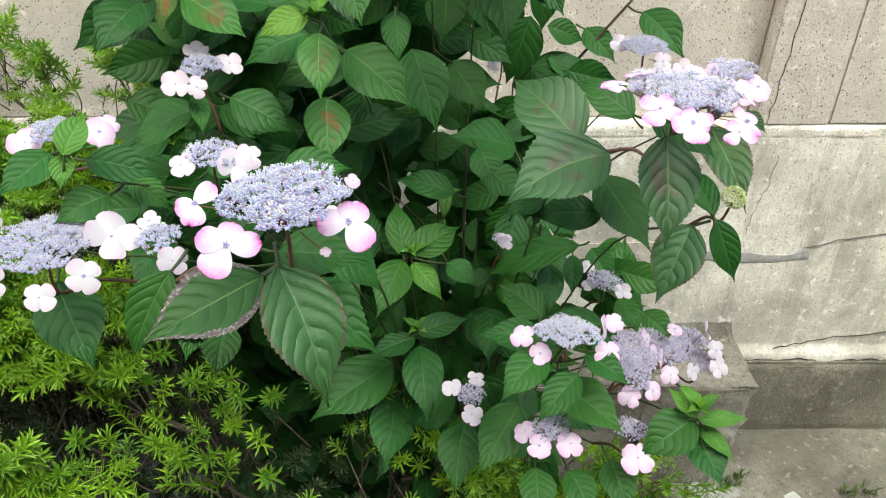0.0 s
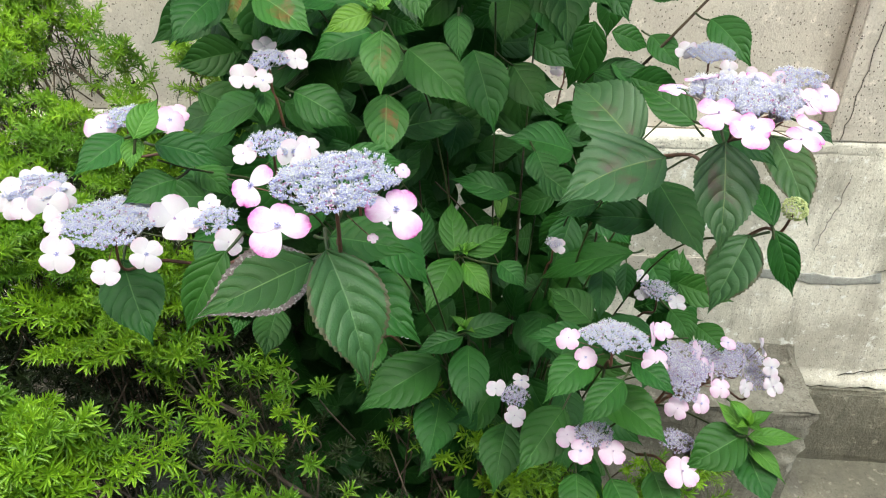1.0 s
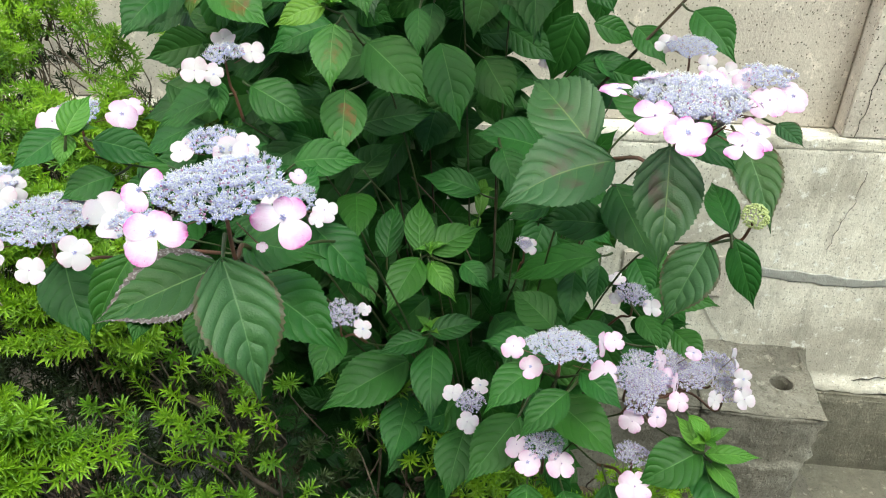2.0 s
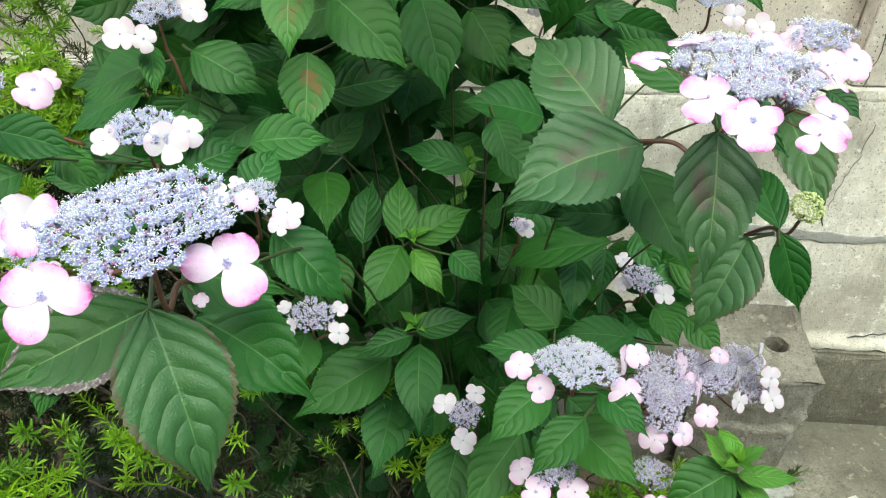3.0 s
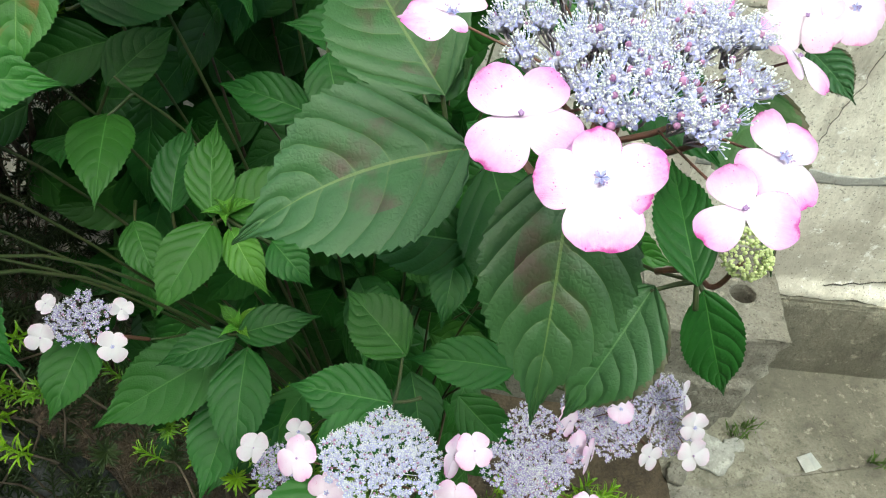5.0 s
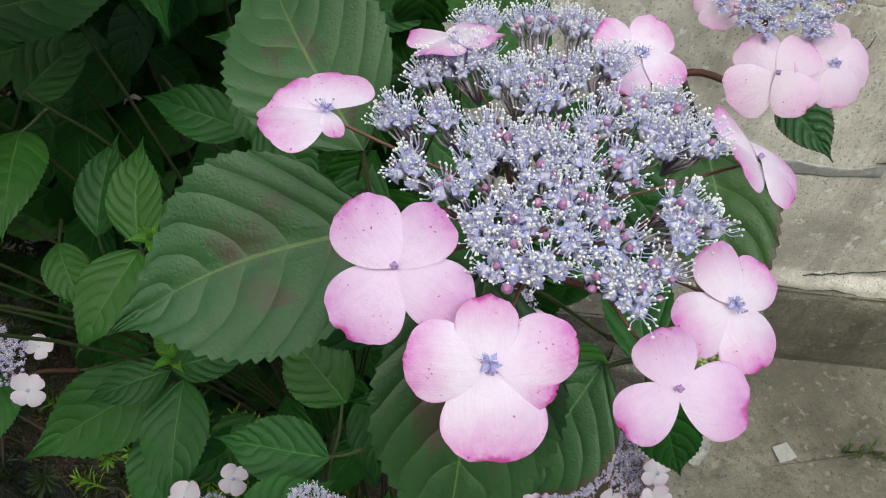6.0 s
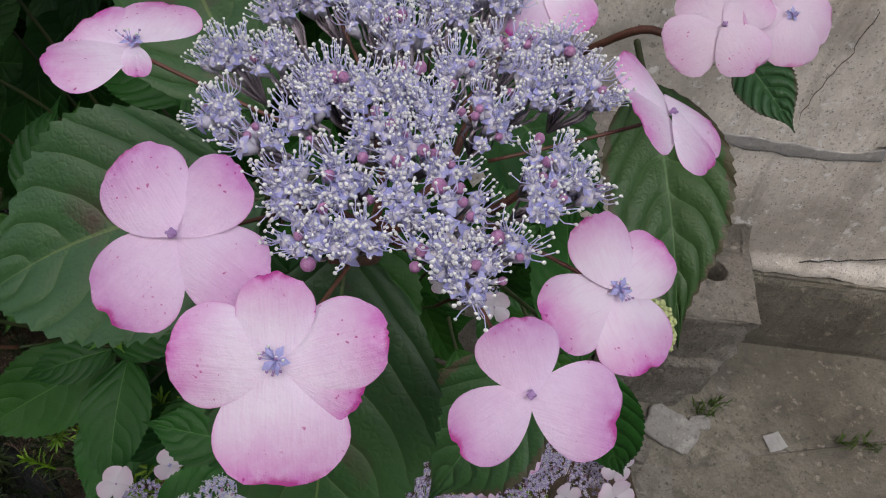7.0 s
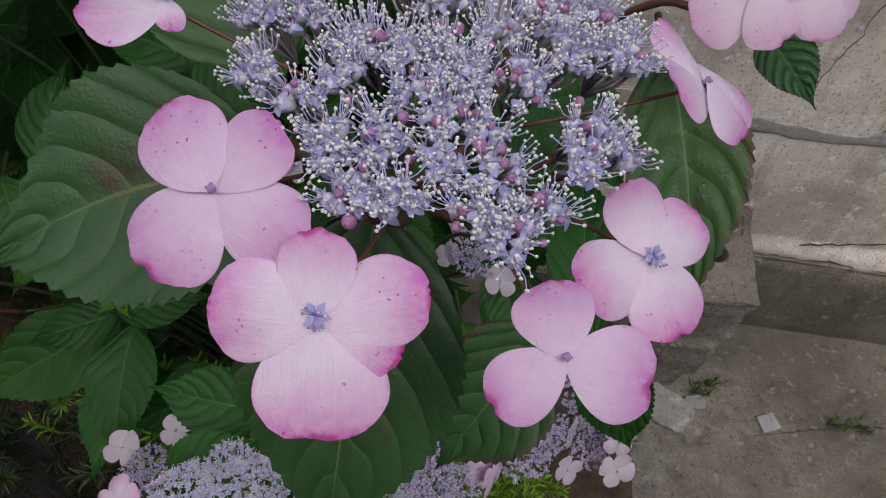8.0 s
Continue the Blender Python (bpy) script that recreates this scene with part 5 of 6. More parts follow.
def floret_mesh(angles, lengths, widths, cups, material, seed, open_eye=True):
    """A sterile floret of unit diameter: broad overlapping sepals round a small blue or purple eye."""
    v, f, uv = [], [], []
    for k, a in enumerate(angles):
        sepal(v, f, uv, radians(a), lengths[k], widths[k] * 1.05, cups[k], 0.02 * ((k * 2 + 1) % 5 % 3), seed + k)
    index = [0] * len(f)
    r = random.Random(seed)

    def grow(gv, gf, slot):
        n0 = len(v)
        v.extend(tuple(q) for q in gv)
        uv.extend([(0.0, 0.0)] * len(gv))
        f.extend(tuple(i + n0 for i in q) for q in gf)
        index.extend([slot] * len(gf))

    if not open_eye:
        bv, bf = ball(0.024, (0, 0, 0.045), 2)
        grow(bv, bf, 2)
        for k in range(4):
            bv, bf = ball(0.011, (0.019 * math.cos(k * 1.57), 0.019 * math.sin(k * 1.57), 0.058), 1)
            grow(bv, bf, 2)
    else:
        for k in range(5):
            a = k * 1.2566 + r.uniform(-0.2, 0.2)
            p, q = Vector((math.cos(a), math.sin(a), 0)), Vector((-math.sin(a), math.cos(a), 0))
            g = [Vector((0, 0, 0.045)), p * 0.04 - q * 0.022 + Vector((0, 0, 0.055)), p * 0.075 + Vector((0, 0, 0.048)), p * 0.04 + q * 0.022 + Vector((0, 0, 0.055)), p * 0.042 + Vector((0, 0, 0.062))]
            grow(g, [(0, 1, 4), (1, 2, 4), (2, 3, 4), (3, 0, 4)], 1)
        for k in range(11):
            a, e = k * 2.4 + r.uniform(-0.3, 0.3), r.uniform(0.2, 1.0)
            tip = Vector((0.075 * e * math.cos(a), 0.075 * e * math.sin(a), 0.085 + r.uniform(-0.01, 0.03)))
            tv, tf = tube_arrays([(0, 0, 0.045), tip * 0.6 + Vector((0, 0, 0.008)), tip], [0.003, 0.0025, 0.002], 4)
            grow(tv, tf, 1)
            bv, bf = ball(0.0085, tuple(tip), 1)
            grow(bv, bf, 2 if k % 3 else 3)
    return mesh_of("floret", v, f, [material, EYE_BLUE, EYE_PURPLE, ANTHER], index, uv)


FLORETS = []
for k in range(5):
    r = random.Random(700 + k)
    ang = [90 * j + r.uniform(-8, 8) for j in range(4)]
    FLORETS.append(floret_mesh(ang, [0.5 * r.uniform(0.88, 1.06) for j in ang], [0.52 * r.uniform(0.88, 1.1) for j in ang], [r.uniform(-0.22, 0.34) for j in ang], SEPAL_SOFT if k % 2 else SEPAL_WHITE, 720 + 9 * k, k > 2))


def floret(head_ob, at, size, normal, spin, me=None):
    SIZE_SEED[0] += 1
    z = Vector(normal).normalized()
    right = Vector((1, 0, 0)) - z * z.x
    right.normalize()
    m = Matrix((right, z.cross(right), z)).transposed().to_4x4()
    m.translation = Vector(at)
    m = m @ pose(0, 0, 0, 0, 0, spin)
    world_m = m @ Matrix.Diagonal((size, size, size, 1))
    pinkish = head_ob["pink"]
    kinds = (1, 3) if pinkish else (0, 2, 4)
    ob = part("floret", me if me else FLORETS[kinds[SIZE_SEED[0] % len(kinds)]], None, head_ob, "pink sterile floret" if pinkish else "white sterile floret", world_m)
    hub, hz = HEAD_AT[head_ob]
    a = Vector(at) - z * 0.001
    line = smooth_line([hub.lerp(a, 0.3) - hz * 0.013, hub.lerp(a, 0.65) - hz * 0.007, a], 4)
    v, f = tube_arrays(line, [0.0005] * len(line), 5)
    part("pedicel", mesh_of("pedicel", v, f, [STEM_RED]), None, head_ob, "", Matrix.Identity(4))
    return ob


def shaped_floret(sepals, seed):
    """A pink-rimmed floret of 36 mm by its sepals: angle, length and width in mm, cup."""
    return floret_mesh([q[0] for q in sepals], [q[1] / 36 for q in sepals], [q[2] / 36 for q in sepals], [q[3] for q in sepals], SEPAL, seed)


# the heads with their florets
head = flower_head((-0.106, 0.411, 1.347), 0.042, (0.00, 0.00, 1.00), BLUE, True)
floret(head, (-0.166, 0.414, 1.339), 0.036, (0.0, -0.55, 0.83), 0, shaped_floret([(55, 18.5, 15, 0.12), (193, 14, 15, 0.05), (-95, 16, 17, -0.1)], 111))
floret(head, (-0.135, 0.371, 1.334), 0.036, (0.12, -0.68, 0.72), 0, shaped_floret([(78, 15, 16, 0.1), (5, 21.5, 17, 0.05), (-119, 22.5, 21.5, -0.03), (165, 19, 17, 0.08)], 121))
floret(head, (-0.063, 0.404, 1.331), 0.036, (0.25, -0.64, 0.73), 0, shaped_floret([(184, 21, 18, 0.02), (52, 16.5, 16, 0.08), (-47, 22.5, 21, -0.05), (100, 14, 12, 0.16)], 131))
floret(head, (-0.063, 0.440, 1.343), 0.013, (0.35, -0.42, 0.84), 10)
floret(head, (-0.079, 0.400, 1.310), 0.008, (0.27, -0.62, 0.73), 10)
head = flower_head((-0.367, 0.545, 1.223), 0.042, (0.06, -0.09, 0.99), BLUE, False)
floret(head, (-0.395, 0.497, 1.216), 0.036, (0.21, -0.66, 0.72), 45)
floret(head, (-0.358, 0.575, 1.221), 0.036, (0.44, -0.27, 0.86), 80)
floret(head, (-0.314, 0.567, 1.217), 0.049, (0.53, -0.40, 0.75), 10)
floret(head, (-0.317, 0.510, 1.212), 0.033, (0.47, -0.57, 0.67), 45)
floret(head, (-0.342, 0.480, 1.211), 0.028, (0.38, -0.64, 0.67), 50)
floret(head, (-0.416, 0.533, 1.221), 0.021, (0.10, -0.57, 0.82), 0)
head = flower_head((-0.228, 0.634, 1.272), 0.025, (0.04, -0.11, 0.99), BLUE, False)
floret(head, (-0.253, 0.618, 1.267), 0.028, (0.00, -0.70, 0.72), 60)
floret(head, (-0.203, 0.621, 1.265), 0.034, (0.40, -0.64, 0.65), 20)
floret(head, (-0.192, 0.638, 1.267), 0.027, (0.45, -0.54, 0.71), 50)
head = flower_head((-0.277, 0.795, 1.307), 0.024, (0.04, -0.11, 0.99), BLUE, False)
floret(head, (-0.295, 0.754, 1.299), 0.032, (0.12, -0.79, 0.61), 45)
floret(head, (-0.270, 0.748, 1.298), 0.025, (0.24, -0.78, 0.58), 20)
floret(head, (-0.249, 0.809, 1.304), 0.032, (0.47, -0.52, 0.71), 60)
floret(head, (-0.295, 0.837, 1.309), 0.030, (0.14, -0.45, 0.88), 0)
head = flower_head((-0.425, 0.712, 1.262), 0.026, (0.06, -0.10, 0.99), BLUE, True)
floret(head, (-0.444, 0.692, 1.257), 0.038, (0.15, -0.72, 0.68), 10)
floret(head, (-0.378, 0.722, 1.256), 0.039, (0.55, -0.48, 0.68), 45)
floret(head, (-0.376, 0.741, 1.258), 0.028, (0.54, -0.43, 0.72), 80)
head = flower_head((-0.229, 0.483, 1.270), 0.018, (0.05, -0.10, 0.99), BLUE, False)
floret(head, (-0.212, 0.460, 1.262), 0.024, (0.35, -0.65, 0.67), 40)
floret(head, (-0.246, 0.509, 1.269), 0.021, (0.13, -0.36, 0.93), 10)
floret(head, (-0.250, 0.486, 1.267), 0.020, (-0.00, -0.53, 0.85), 0)
head = flower_head((-0.503, 0.640, 1.206), 0.031, (0.07, -0.09, 0.99), BLUE, False)
floret(head, (-0.523, 0.620, 1.202), 0.046, (0.20, -0.66, 0.72), 20)
floret(head, (-0.502, 0.604, 1.199), 0.029, (0.36, -0.67, 0.65), 45)
floret(head, (-0.481, 0.617, 1.198), 0.039, (0.50, -0.59, 0.63), 20)
floret(head, (-0.476, 0.637, 1.200), 0.033, (0.58, -0.48, 0.66), 60)
floret(head, (-0.525, 0.666, 1.206), 0.034, (0.25, -0.33, 0.91), 0)
head = flower_head((0.131, 0.580, 1.092), 0.034, (0.01, 0.22, 0.98), BLUE, True)
floret(head, (0.084, 0.575, 1.090), 0.027, (-0.30, -0.50, 0.80), 30)
floret(head, (0.102, 0.564, 1.075), 0.026, (-0.10, -0.70, 0.70), 75)
floret(head, (0.175, 0.568, 1.071), 0.030, (0.10, -0.75, 0.65), 45)
floret(head, (0.172, 0.587, 1.093), 0.028, (0.85, -0.35, 0.35), 20)
floret(head, (0.183, 0.590, 1.096), 0.023, (0.20, -0.50, 0.80), 60)
head = flower_head((0.226, 0.617, 1.016), 0.021, (-0.05, -0.24, 0.95), MAUVE, True)
floret(head, (0.213, 0.583, 0.993), 0.027, (-0.10, -0.75, 0.65), 20)
floret(head, (0.239, 0.589, 0.997), 0.025, (0.20, -0.75, 0.60), 45)
floret(head, (0.261, 0.602, 1.009), 0.024, (0.10, -0.75, 0.65), 40)
head = flower_head((0.209, 0.620, 1.020), 0.018, (-0.00, -0.22, 0.95), MAUVE, True)
head = flower_head((0.221, 0.599, 1.010), 0.017, (0.10, -0.38, 0.95), MAUVE, True)
head = flower_head((0.223, 0.655, 1.013), 0.018, (-0.14, -0.15, 0.95), MAUVE, True)
head = flower_head((0.242, 0.635, 1.004), 0.015, (-0.05, -0.33, 0.95), MAUVE, True)
head = flower_head((0.263, 0.680, 0.992), 0.019, (0.25, -0.26, 0.95), MAUVE, True)
floret(head, (0.249, 0.666, 1.008), 0.026, (0.80, -0.50, 0.40), 10)
floret(head, (0.256, 0.654, 0.994), 0.027, (0.60, -0.65, 0.45), 50)
floret(head, (0.267, 0.651, 0.989), 0.028, (0.90, -0.30, 0.20), 70)
floret(head, (0.285, 0.676, 1.015), 0.022, (0.00, -0.20, 0.95), 30)
head = flower_head((0.281, 0.675, 0.983), 0.020, (0.18, -0.26, 0.95), MAUVE, True)
head = flower_head((0.301, 0.693, 0.972), 0.017, (0.11, -0.35, 0.95), MAUVE, True)
head = flower_head((0.335, 0.732, 0.951), 0.020, (0.10, -0.14, 0.95), MAUVE, False)
floret(head, (0.320, 0.700, 0.963), 0.028, (0.95, -0.20, 0.20), 30)
floret(head, (0.322, 0.681, 0.941), 0.024, (0.50, -0.70, 0.50), 20)
floret(head, (0.343, 0.716, 0.979), 0.026, (0.90, -0.20, 0.40), 60)
floret(head, (0.355, 0.701, 0.960), 0.027, (0.30, -0.70, 0.60), 40)
floret(head, (0.357, 0.686, 0.942), 0.030, (0.40, -0.70, 0.60), 75)
head = flower_head((0.342, 0.706, 0.936), 0.018, (0.06, -0.18, 0.95), MAUVE, False)
head = flower_head((0.234, 0.835, 0.975), 0.022, (-0.02, -0.09, 1.00), MAUVE, False)
floret(head, (0.211, 0.832, 0.970), 0.023, (-0.33, -0.49, 0.81), 70)
floret(head, (0.257, 0.815, 0.969), 0.026, (0.08, -0.60, 0.80), 45)
floret(head, (0.214, 0.872, 0.974), 0.024, (-0.22, -0.28, 0.93), 80)
head = flower_head((0.034, 0.628, 0.952), 0.017, (-0.01, 0.05, 1.00), MAUVE, False)
floret(head, (0.011, 0.643, 0.947), 0.026, (-0.15, -0.18, 0.97), 40)
floret(head, (0.042, 0.661, 0.947), 0.024, (0.12, -0.08, 0.99), 45)
floret(head, (0.034, 0.597, 0.950), 0.028, (0.05, -0.50, 0.87), 20)
head = flower_head((0.122, 0.559, 0.968), 0.020, (0.00, 0.08, 1.00), MAUVE, True)
floret(head, (0.093, 0.559, 0.964), 0.028, (-0.24, -0.26, 0.94), 60)
floret(head, (0.106, 0.535, 0.966), 0.030, (-0.13, -0.42, 0.90), 30)
floret(head, (0.141, 0.539, 0.965), 0.032, (0.14, -0.40, 0.90), 45)
head = flower_head((0.220, 0.580, 0.945), 0.018, (0.01, 0.04, 1.00), MAUVE, True)
floret(head, (0.219, 0.538, 0.943), 0.039, (-0.09, -0.46, 0.88), 45)
head = flower_head((-0.134, 0.604, 1.231), 0.020, (0.06, -0.09, 0.99), BLUE, False)
floret(head, (-0.164, 0.605, 1.229), 0.024, (0.05, -0.48, 0.87), 80)
floret(head, (-0.104, 0.592, 1.225), 0.027, (0.47, -0.51, 0.72), 30)
floret(head, (-0.107, 0.577, 1.223), 0.016, (0.42, -0.57, 0.71), 30)
floret(head, (-0.154, 0.622, 1.230), 0.015, (0.12, -0.33, 0.94), 40)
head = flower_head((-0.143, 0.707, 1.004), 0.023, (0.04, -0.08, 1.00), MAUVE, False)
floret(head, (-0.167, 0.688, 0.999), 0.024, (0.03, -0.55, 0.84), 40)
floret(head, (-0.109, 0.689, 0.997), 0.026, (0.39, -0.48, 0.79), 50)
floret(head, (-0.178, 0.719, 1.002), 0.019, (-0.02, -0.35, 0.94), 20)
floret(head, (-0.116, 0.723, 1.000), 0.019, (0.42, -0.29, 0.86), 20)
head = flower_head((0.312, 0.748, 1.318), 0.025, (-0.03, -0.11, 0.99), BLUE, True)
floret(head, (0.311, 0.715, 1.305), 0.038, (-0.1, -0.6, 0.78), 40)
floret(head, (0.333, 0.722, 1.307), 0.036, (0.1, -0.6, 0.78), 20)
floret(head, (0.292, 0.748, 1.316), 0.026, (-0.34, -0.43, 0.83), 80)
head = flower_head((0.276, 0.964, 1.279), 0.030, (-0.02, -0.12, 0.99), BLUE, False)
floret(head, (0.247, 0.978, 1.276), 0.029, (-0.38, -0.56, 0.74), 10)
floret(head, (0.291, 0.920, 1.270), 0.026, (-0.04, -0.80, 0.60), 40)
floret(head, (0.313, 0.901, 1.266), 0.030, (-0.01, -0.79, 0.61), 80)
head = flower_head((0.105, 1.245, 1.175), 0.022, (-0.01, -0.12, 0.99), MAUVE, False)
floret(head, (0.089, 1.221, 1.168), 0.027, (-0.17, -0.79, 0.59), 40)
floret(head, (0.121, 1.205, 1.167), 0.027, (0.04, -0.81, 0.59), 20)
head = flower_head((0.081, 0.845, 1.041), 0.011, (0.00, -0.11, 0.99), MAUVE, False)
floret(head, (0.088, 0.844, 1.037), 0.025, (0.26, -0.56, 0.78), 45)


# ---- the head that the path ends at ----
MAIN = Vector((0.222, 0.607, 1.347))


def main_stalks():
    p = Pile()
    for k, (x, y) in enumerate(((0.194, 0.6), (0.205, 0.632), (0.235, 0.635), (0.254, 0.61), (0.242, 0.58), (0.212, 0.578))):
        line = smooth_line([MAIN + Vector((-0.01, 0.005, -0.045)), MAIN.lerp(Vector((x, y, 1.33)), 0.5) + Vector((0, 0, -0.022)), (x, y, 1.334)], 4)
        v, f = tube_arrays(line, [0.0014 - 0.0005 * q / (len(line) - 1) for q in range(len(line))], 7)
        p.add(v, f, 0)
    v, f, i = p.arrays()
    return mesh_of("flower_head", v, f, [STEM_RED], i)


main = part("flower_head", main_stalks(), None, bush, "pale blue lacy flower head ringed by pink florets", Matrix.Identity(4))
main["pink"] = True
HEAD_AT[main] = (MAIN + Vector((0, 0, -0.004)), Vector((0, -0.15, 1)).normalized())
stalk(MAIN + Vector((-0.01, 0.005, -0.044)), (0.25, -0.1, 1.0))


FLOWERS = [mesh_of("fertile_flower", v, f, slots(BLUE), i) for v, f, i in FINE]


def cluster(x, y, radius, seed):
    """A domed knot of small flowers on short stalks; gives the stalks' lines."""
    r = random.Random(seed)
    dx, dy = x - MAIN.x, y - MAIN.y
    top = Vector((x, y, MAIN.z + 0.003 - 2.2 * (dx * dx + dy * dy) + r.uniform(-0.0015, 0.0015)))
    lean = Vector((dx * 9, dy * 9 - 0.1, 1.0)).normalized()
    side = lean.orthogonal().normalized()
    other = lean.cross(side)
    foot = top - lean * 0.015 + Vector((-dx * 0.08, -dy * 0.08, 0))
    count = max(7, round(0.36 * radius * radius * 1e6))
    for k in range(count):
        a, e = k * 2.4 + r.uniform(-0.4, 0.4), radius * math.sqrt((k + 0.3) / count)
        out = side * math.cos(a) + other * math.sin(a)
        at = top + out * e - lean * (0.5 * e * e / radius + r.uniform(-0.0006, 0.0022))
        n = (lean + out * (0.75 * e / radius)).normalized() + Vector([r.uniform(-0.16, 0.16) for q in range(3)])
        turn = Vector((0, 0, 1)).rotation_difference(n).to_matrix().to_4x4() @ pose(0, 0, 0, 0, 0, r.uniform(0, 360))
        s = r.uniform(0.82, 1.12)
        if MADE[0] < 300:
            MADE[0] += 1
            part("fertile_flower", r.choice(FLOWERS), None, main, "", Matrix.Translation(at) @ turn @ Matrix.Diagonal((s, s, s, 1)))
        else:
            scatter(CROWD, FINE, at, n, r, s)
        STALK_LINES.append([foot, foot.lerp(at, 0.55) + out * 0.0008, at - n.normalized() * 0.0035])


STALK_LINES, CROWD, MADE = [], Pile(), [0]
CLUSTERS_NEAR = [(0.1946, 0.5942, 4.9), (0.2036, 0.5830, 5.8), (0.2132, 0.5860, 6.5), (0.2100, 0.5733, 6.2), (0.2191, 0.5737, 4.9), (0.2245, 0.5957, 6.7), (0.2243, 0.5834, 5.5), (0.2350, 0.5819, 6.0), (0.2387, 0.5703, 6.5), (0.2446, 0.5774, 4.9), (0.2321, 0.5721, 4.6), (0.2526, 0.5979, 6.6), (0.2574, 0.5932, 5.1), (0.2510, 0.5873, 4.5), (0.2169, 0.5993, 5.9), (0.2317, 0.5931, 4.6)]
CLUSTERS_MIDDLE = [(0.1762, 0.6252, 6.5), (0.1832, 0.6020, 5.6), (0.1891, 0.6244, 6.7), (0.2025, 0.6150, 7.9), (0.2011, 0.6031, 5.4), (0.2101, 0.6117, 6.2), (0.2419, 0.6364, 7.9), (0.2475, 0.6217, 6.4), (0.2592, 0.6237, 7.3), (0.2197, 0.6150, 7.3), (0.2273, 0.6078, 5.8), (0.2383, 0.6102, 6.9), (0.2174, 0.6339, 6.5), (0.2305, 0.6223, 5.7)]
CLUSTERS_FAR = [(0.1935, 0.6554, 8.7), (0.2082, 0.6440, 8.3), (0.2239, 0.6538, 7.7), (0.2371, 0.6583, 7.8), (0.1949, 0.6903, 8.7), (0.2139, 0.6930, 8.7), (0.2313, 0.6978, 8.9), (0.2533, 0.6422, 6.5), (0.1823, 0.6505, 6.0)]
for k, (x, y, radius) in enumerate(CLUSTERS_NEAR + CLUSTERS_MIDDLE + CLUSTERS_FAR):
    cluster(x, y, radius * 0.00088, 1000 + k)
knots = Pile()
for line in STALK_LINES:
    v, f = tube_arrays(line, [0.00042, 0.00036, 0.00034], 5)
    knots.add(v, f, 0)
v, f, i = knots.arrays()
cv, cf, ci = CROWD.arrays()
tagged(part("flower_mass", mesh_of("flower_mass", cv, cf, slots(BLUE), ci), None, main, "crowded tiny violet-blue flowers with white stamens", Matrix.Identity(4)), kind="stuff")
tagged(part("stalklet_spray", mesh_of("stalklet_spray", v, f, [STALKLET], i), None, main, "fine pinkish stalks", Matrix.Identity(4)), kind="stuff")


def main_floret(at, size, normal, material, sepals, seed):
    """A floret with each sepal's angle, length and width in millimetres, and cup."""
    angles, lengths, widths, cups = zip(*sepals)
    me = floret_mesh(angles, [q * 0.001 / size for q in lengths], [q * 0.001 / size for q in widths], cups, material, seed, seed in (41, 61, 81, 91))
    return floret(main, at, size, normal, 0, me)


FOUR = [(65, 16, 15, 0.06), (155, 16, 15, 0.08), (245, 16.5, 16, 0.0), (335, 16, 14, 0.05)]
main_floret((0.1857, 0.5728, 1.3426), 0.036, (-0.12, -0.45, 0.88), SEPAL_PINK, [(56, 16.8, 14.8, 0.07), (-26, 19.6, 15.5, -0.02), (-124, 18.8, 19.5, 0.02), (134, 19.2, 16.6, 0.05)], 31)
main_floret((0.2088, 0.5537, 1.3377), 0.036, (0.0, -0.5, 0.86), SEPAL, [(183, 18.4, 17.0, 0.05), (-80, 20.6, 22.0, 0.0), (-17, 15.4, 11.5, -0.05), (101, 14.2, 13.2, 0.16), (22, 18.9, 15.0, 0.05)], 41)
main_floret((0.2519, 0.5594, 1.3265), 0.034, (0.05, -0.45, 0.9), SEPAL_PINK, [(111, 13.9, 15.2, 0.07), (-138, 16.4, 13.0, 0.02), (-8, 17.0, 17.4, 0.03)], 51)
main_floret((0.2682, 0.5858, 1.3254), 0.036, (0.25, -0.4, 0.86), SEPAL, [(47, 15.2, 14.0, 0.02), (-144, 17.6, 16.0, 0.05), (-58, 17.4, 17.8, 0.02), (119, 16.0, 13.8, 0.12)], 61)
main_floret((0.2797, 0.6331, 1.3323), 0.034, (0.55, 0.12, 0.83), SEPAL, [(35, 20.0, 20, 0.04), (134, 18.5, 20, 0.08), (222, 16.5, 19, 0.0), (-26, 16.0, 21, -0.02)], 71)
main_floret((0.1602, 0.6183, 1.3461), 0.036, (0.02, 0.12, 0.99), SEPAL, [(-62, 9.0, 6, -0.2), (-154, 18.0, 24, 0.02), (146, 17.0, 19, 0.08), (88, 18.5, 20, 0.1)], 81)
main_floret((0.2475, 0.669, 1.3385), 0.036, (0.2, -0.3, 0.92), SEPAL, FOUR, 91)
main_floret((0.19, 0.662, 1.343), 0.034, (-0.15, 0.3, 0.9), SEPAL, FOUR, 95)


# the unopened green bud by the wall side
bud_at = Vector((0.305, 0.652, 1.213))
bp = Pile()
r = random.Random(77)
for k in range(330):
    z = 1 - 1.6 * (k + 0.5) / 330
    a, s = k * 2.39996, math.sqrt(max(0.0, 1 - z * z))
    d = Vector((s * math.cos(a), s * math.sin(a), z))
    d = (d + Vector((r.uniform(-1, 1), r.uniform(-1, 1), r.uniform(-1, 1))) * 0.1).normalized() * r.uniform(0.9, 1.05)
    bv, bf = ball(0.0011 * r.uniform(0.6, 1.25), tuple(Vector((d.x * 0.0125, d.y * 0.0125, d.z * 0.0105))), 1)
    bp.add(bv, bf, 0)
bv, bf, bi = bp.arrays()
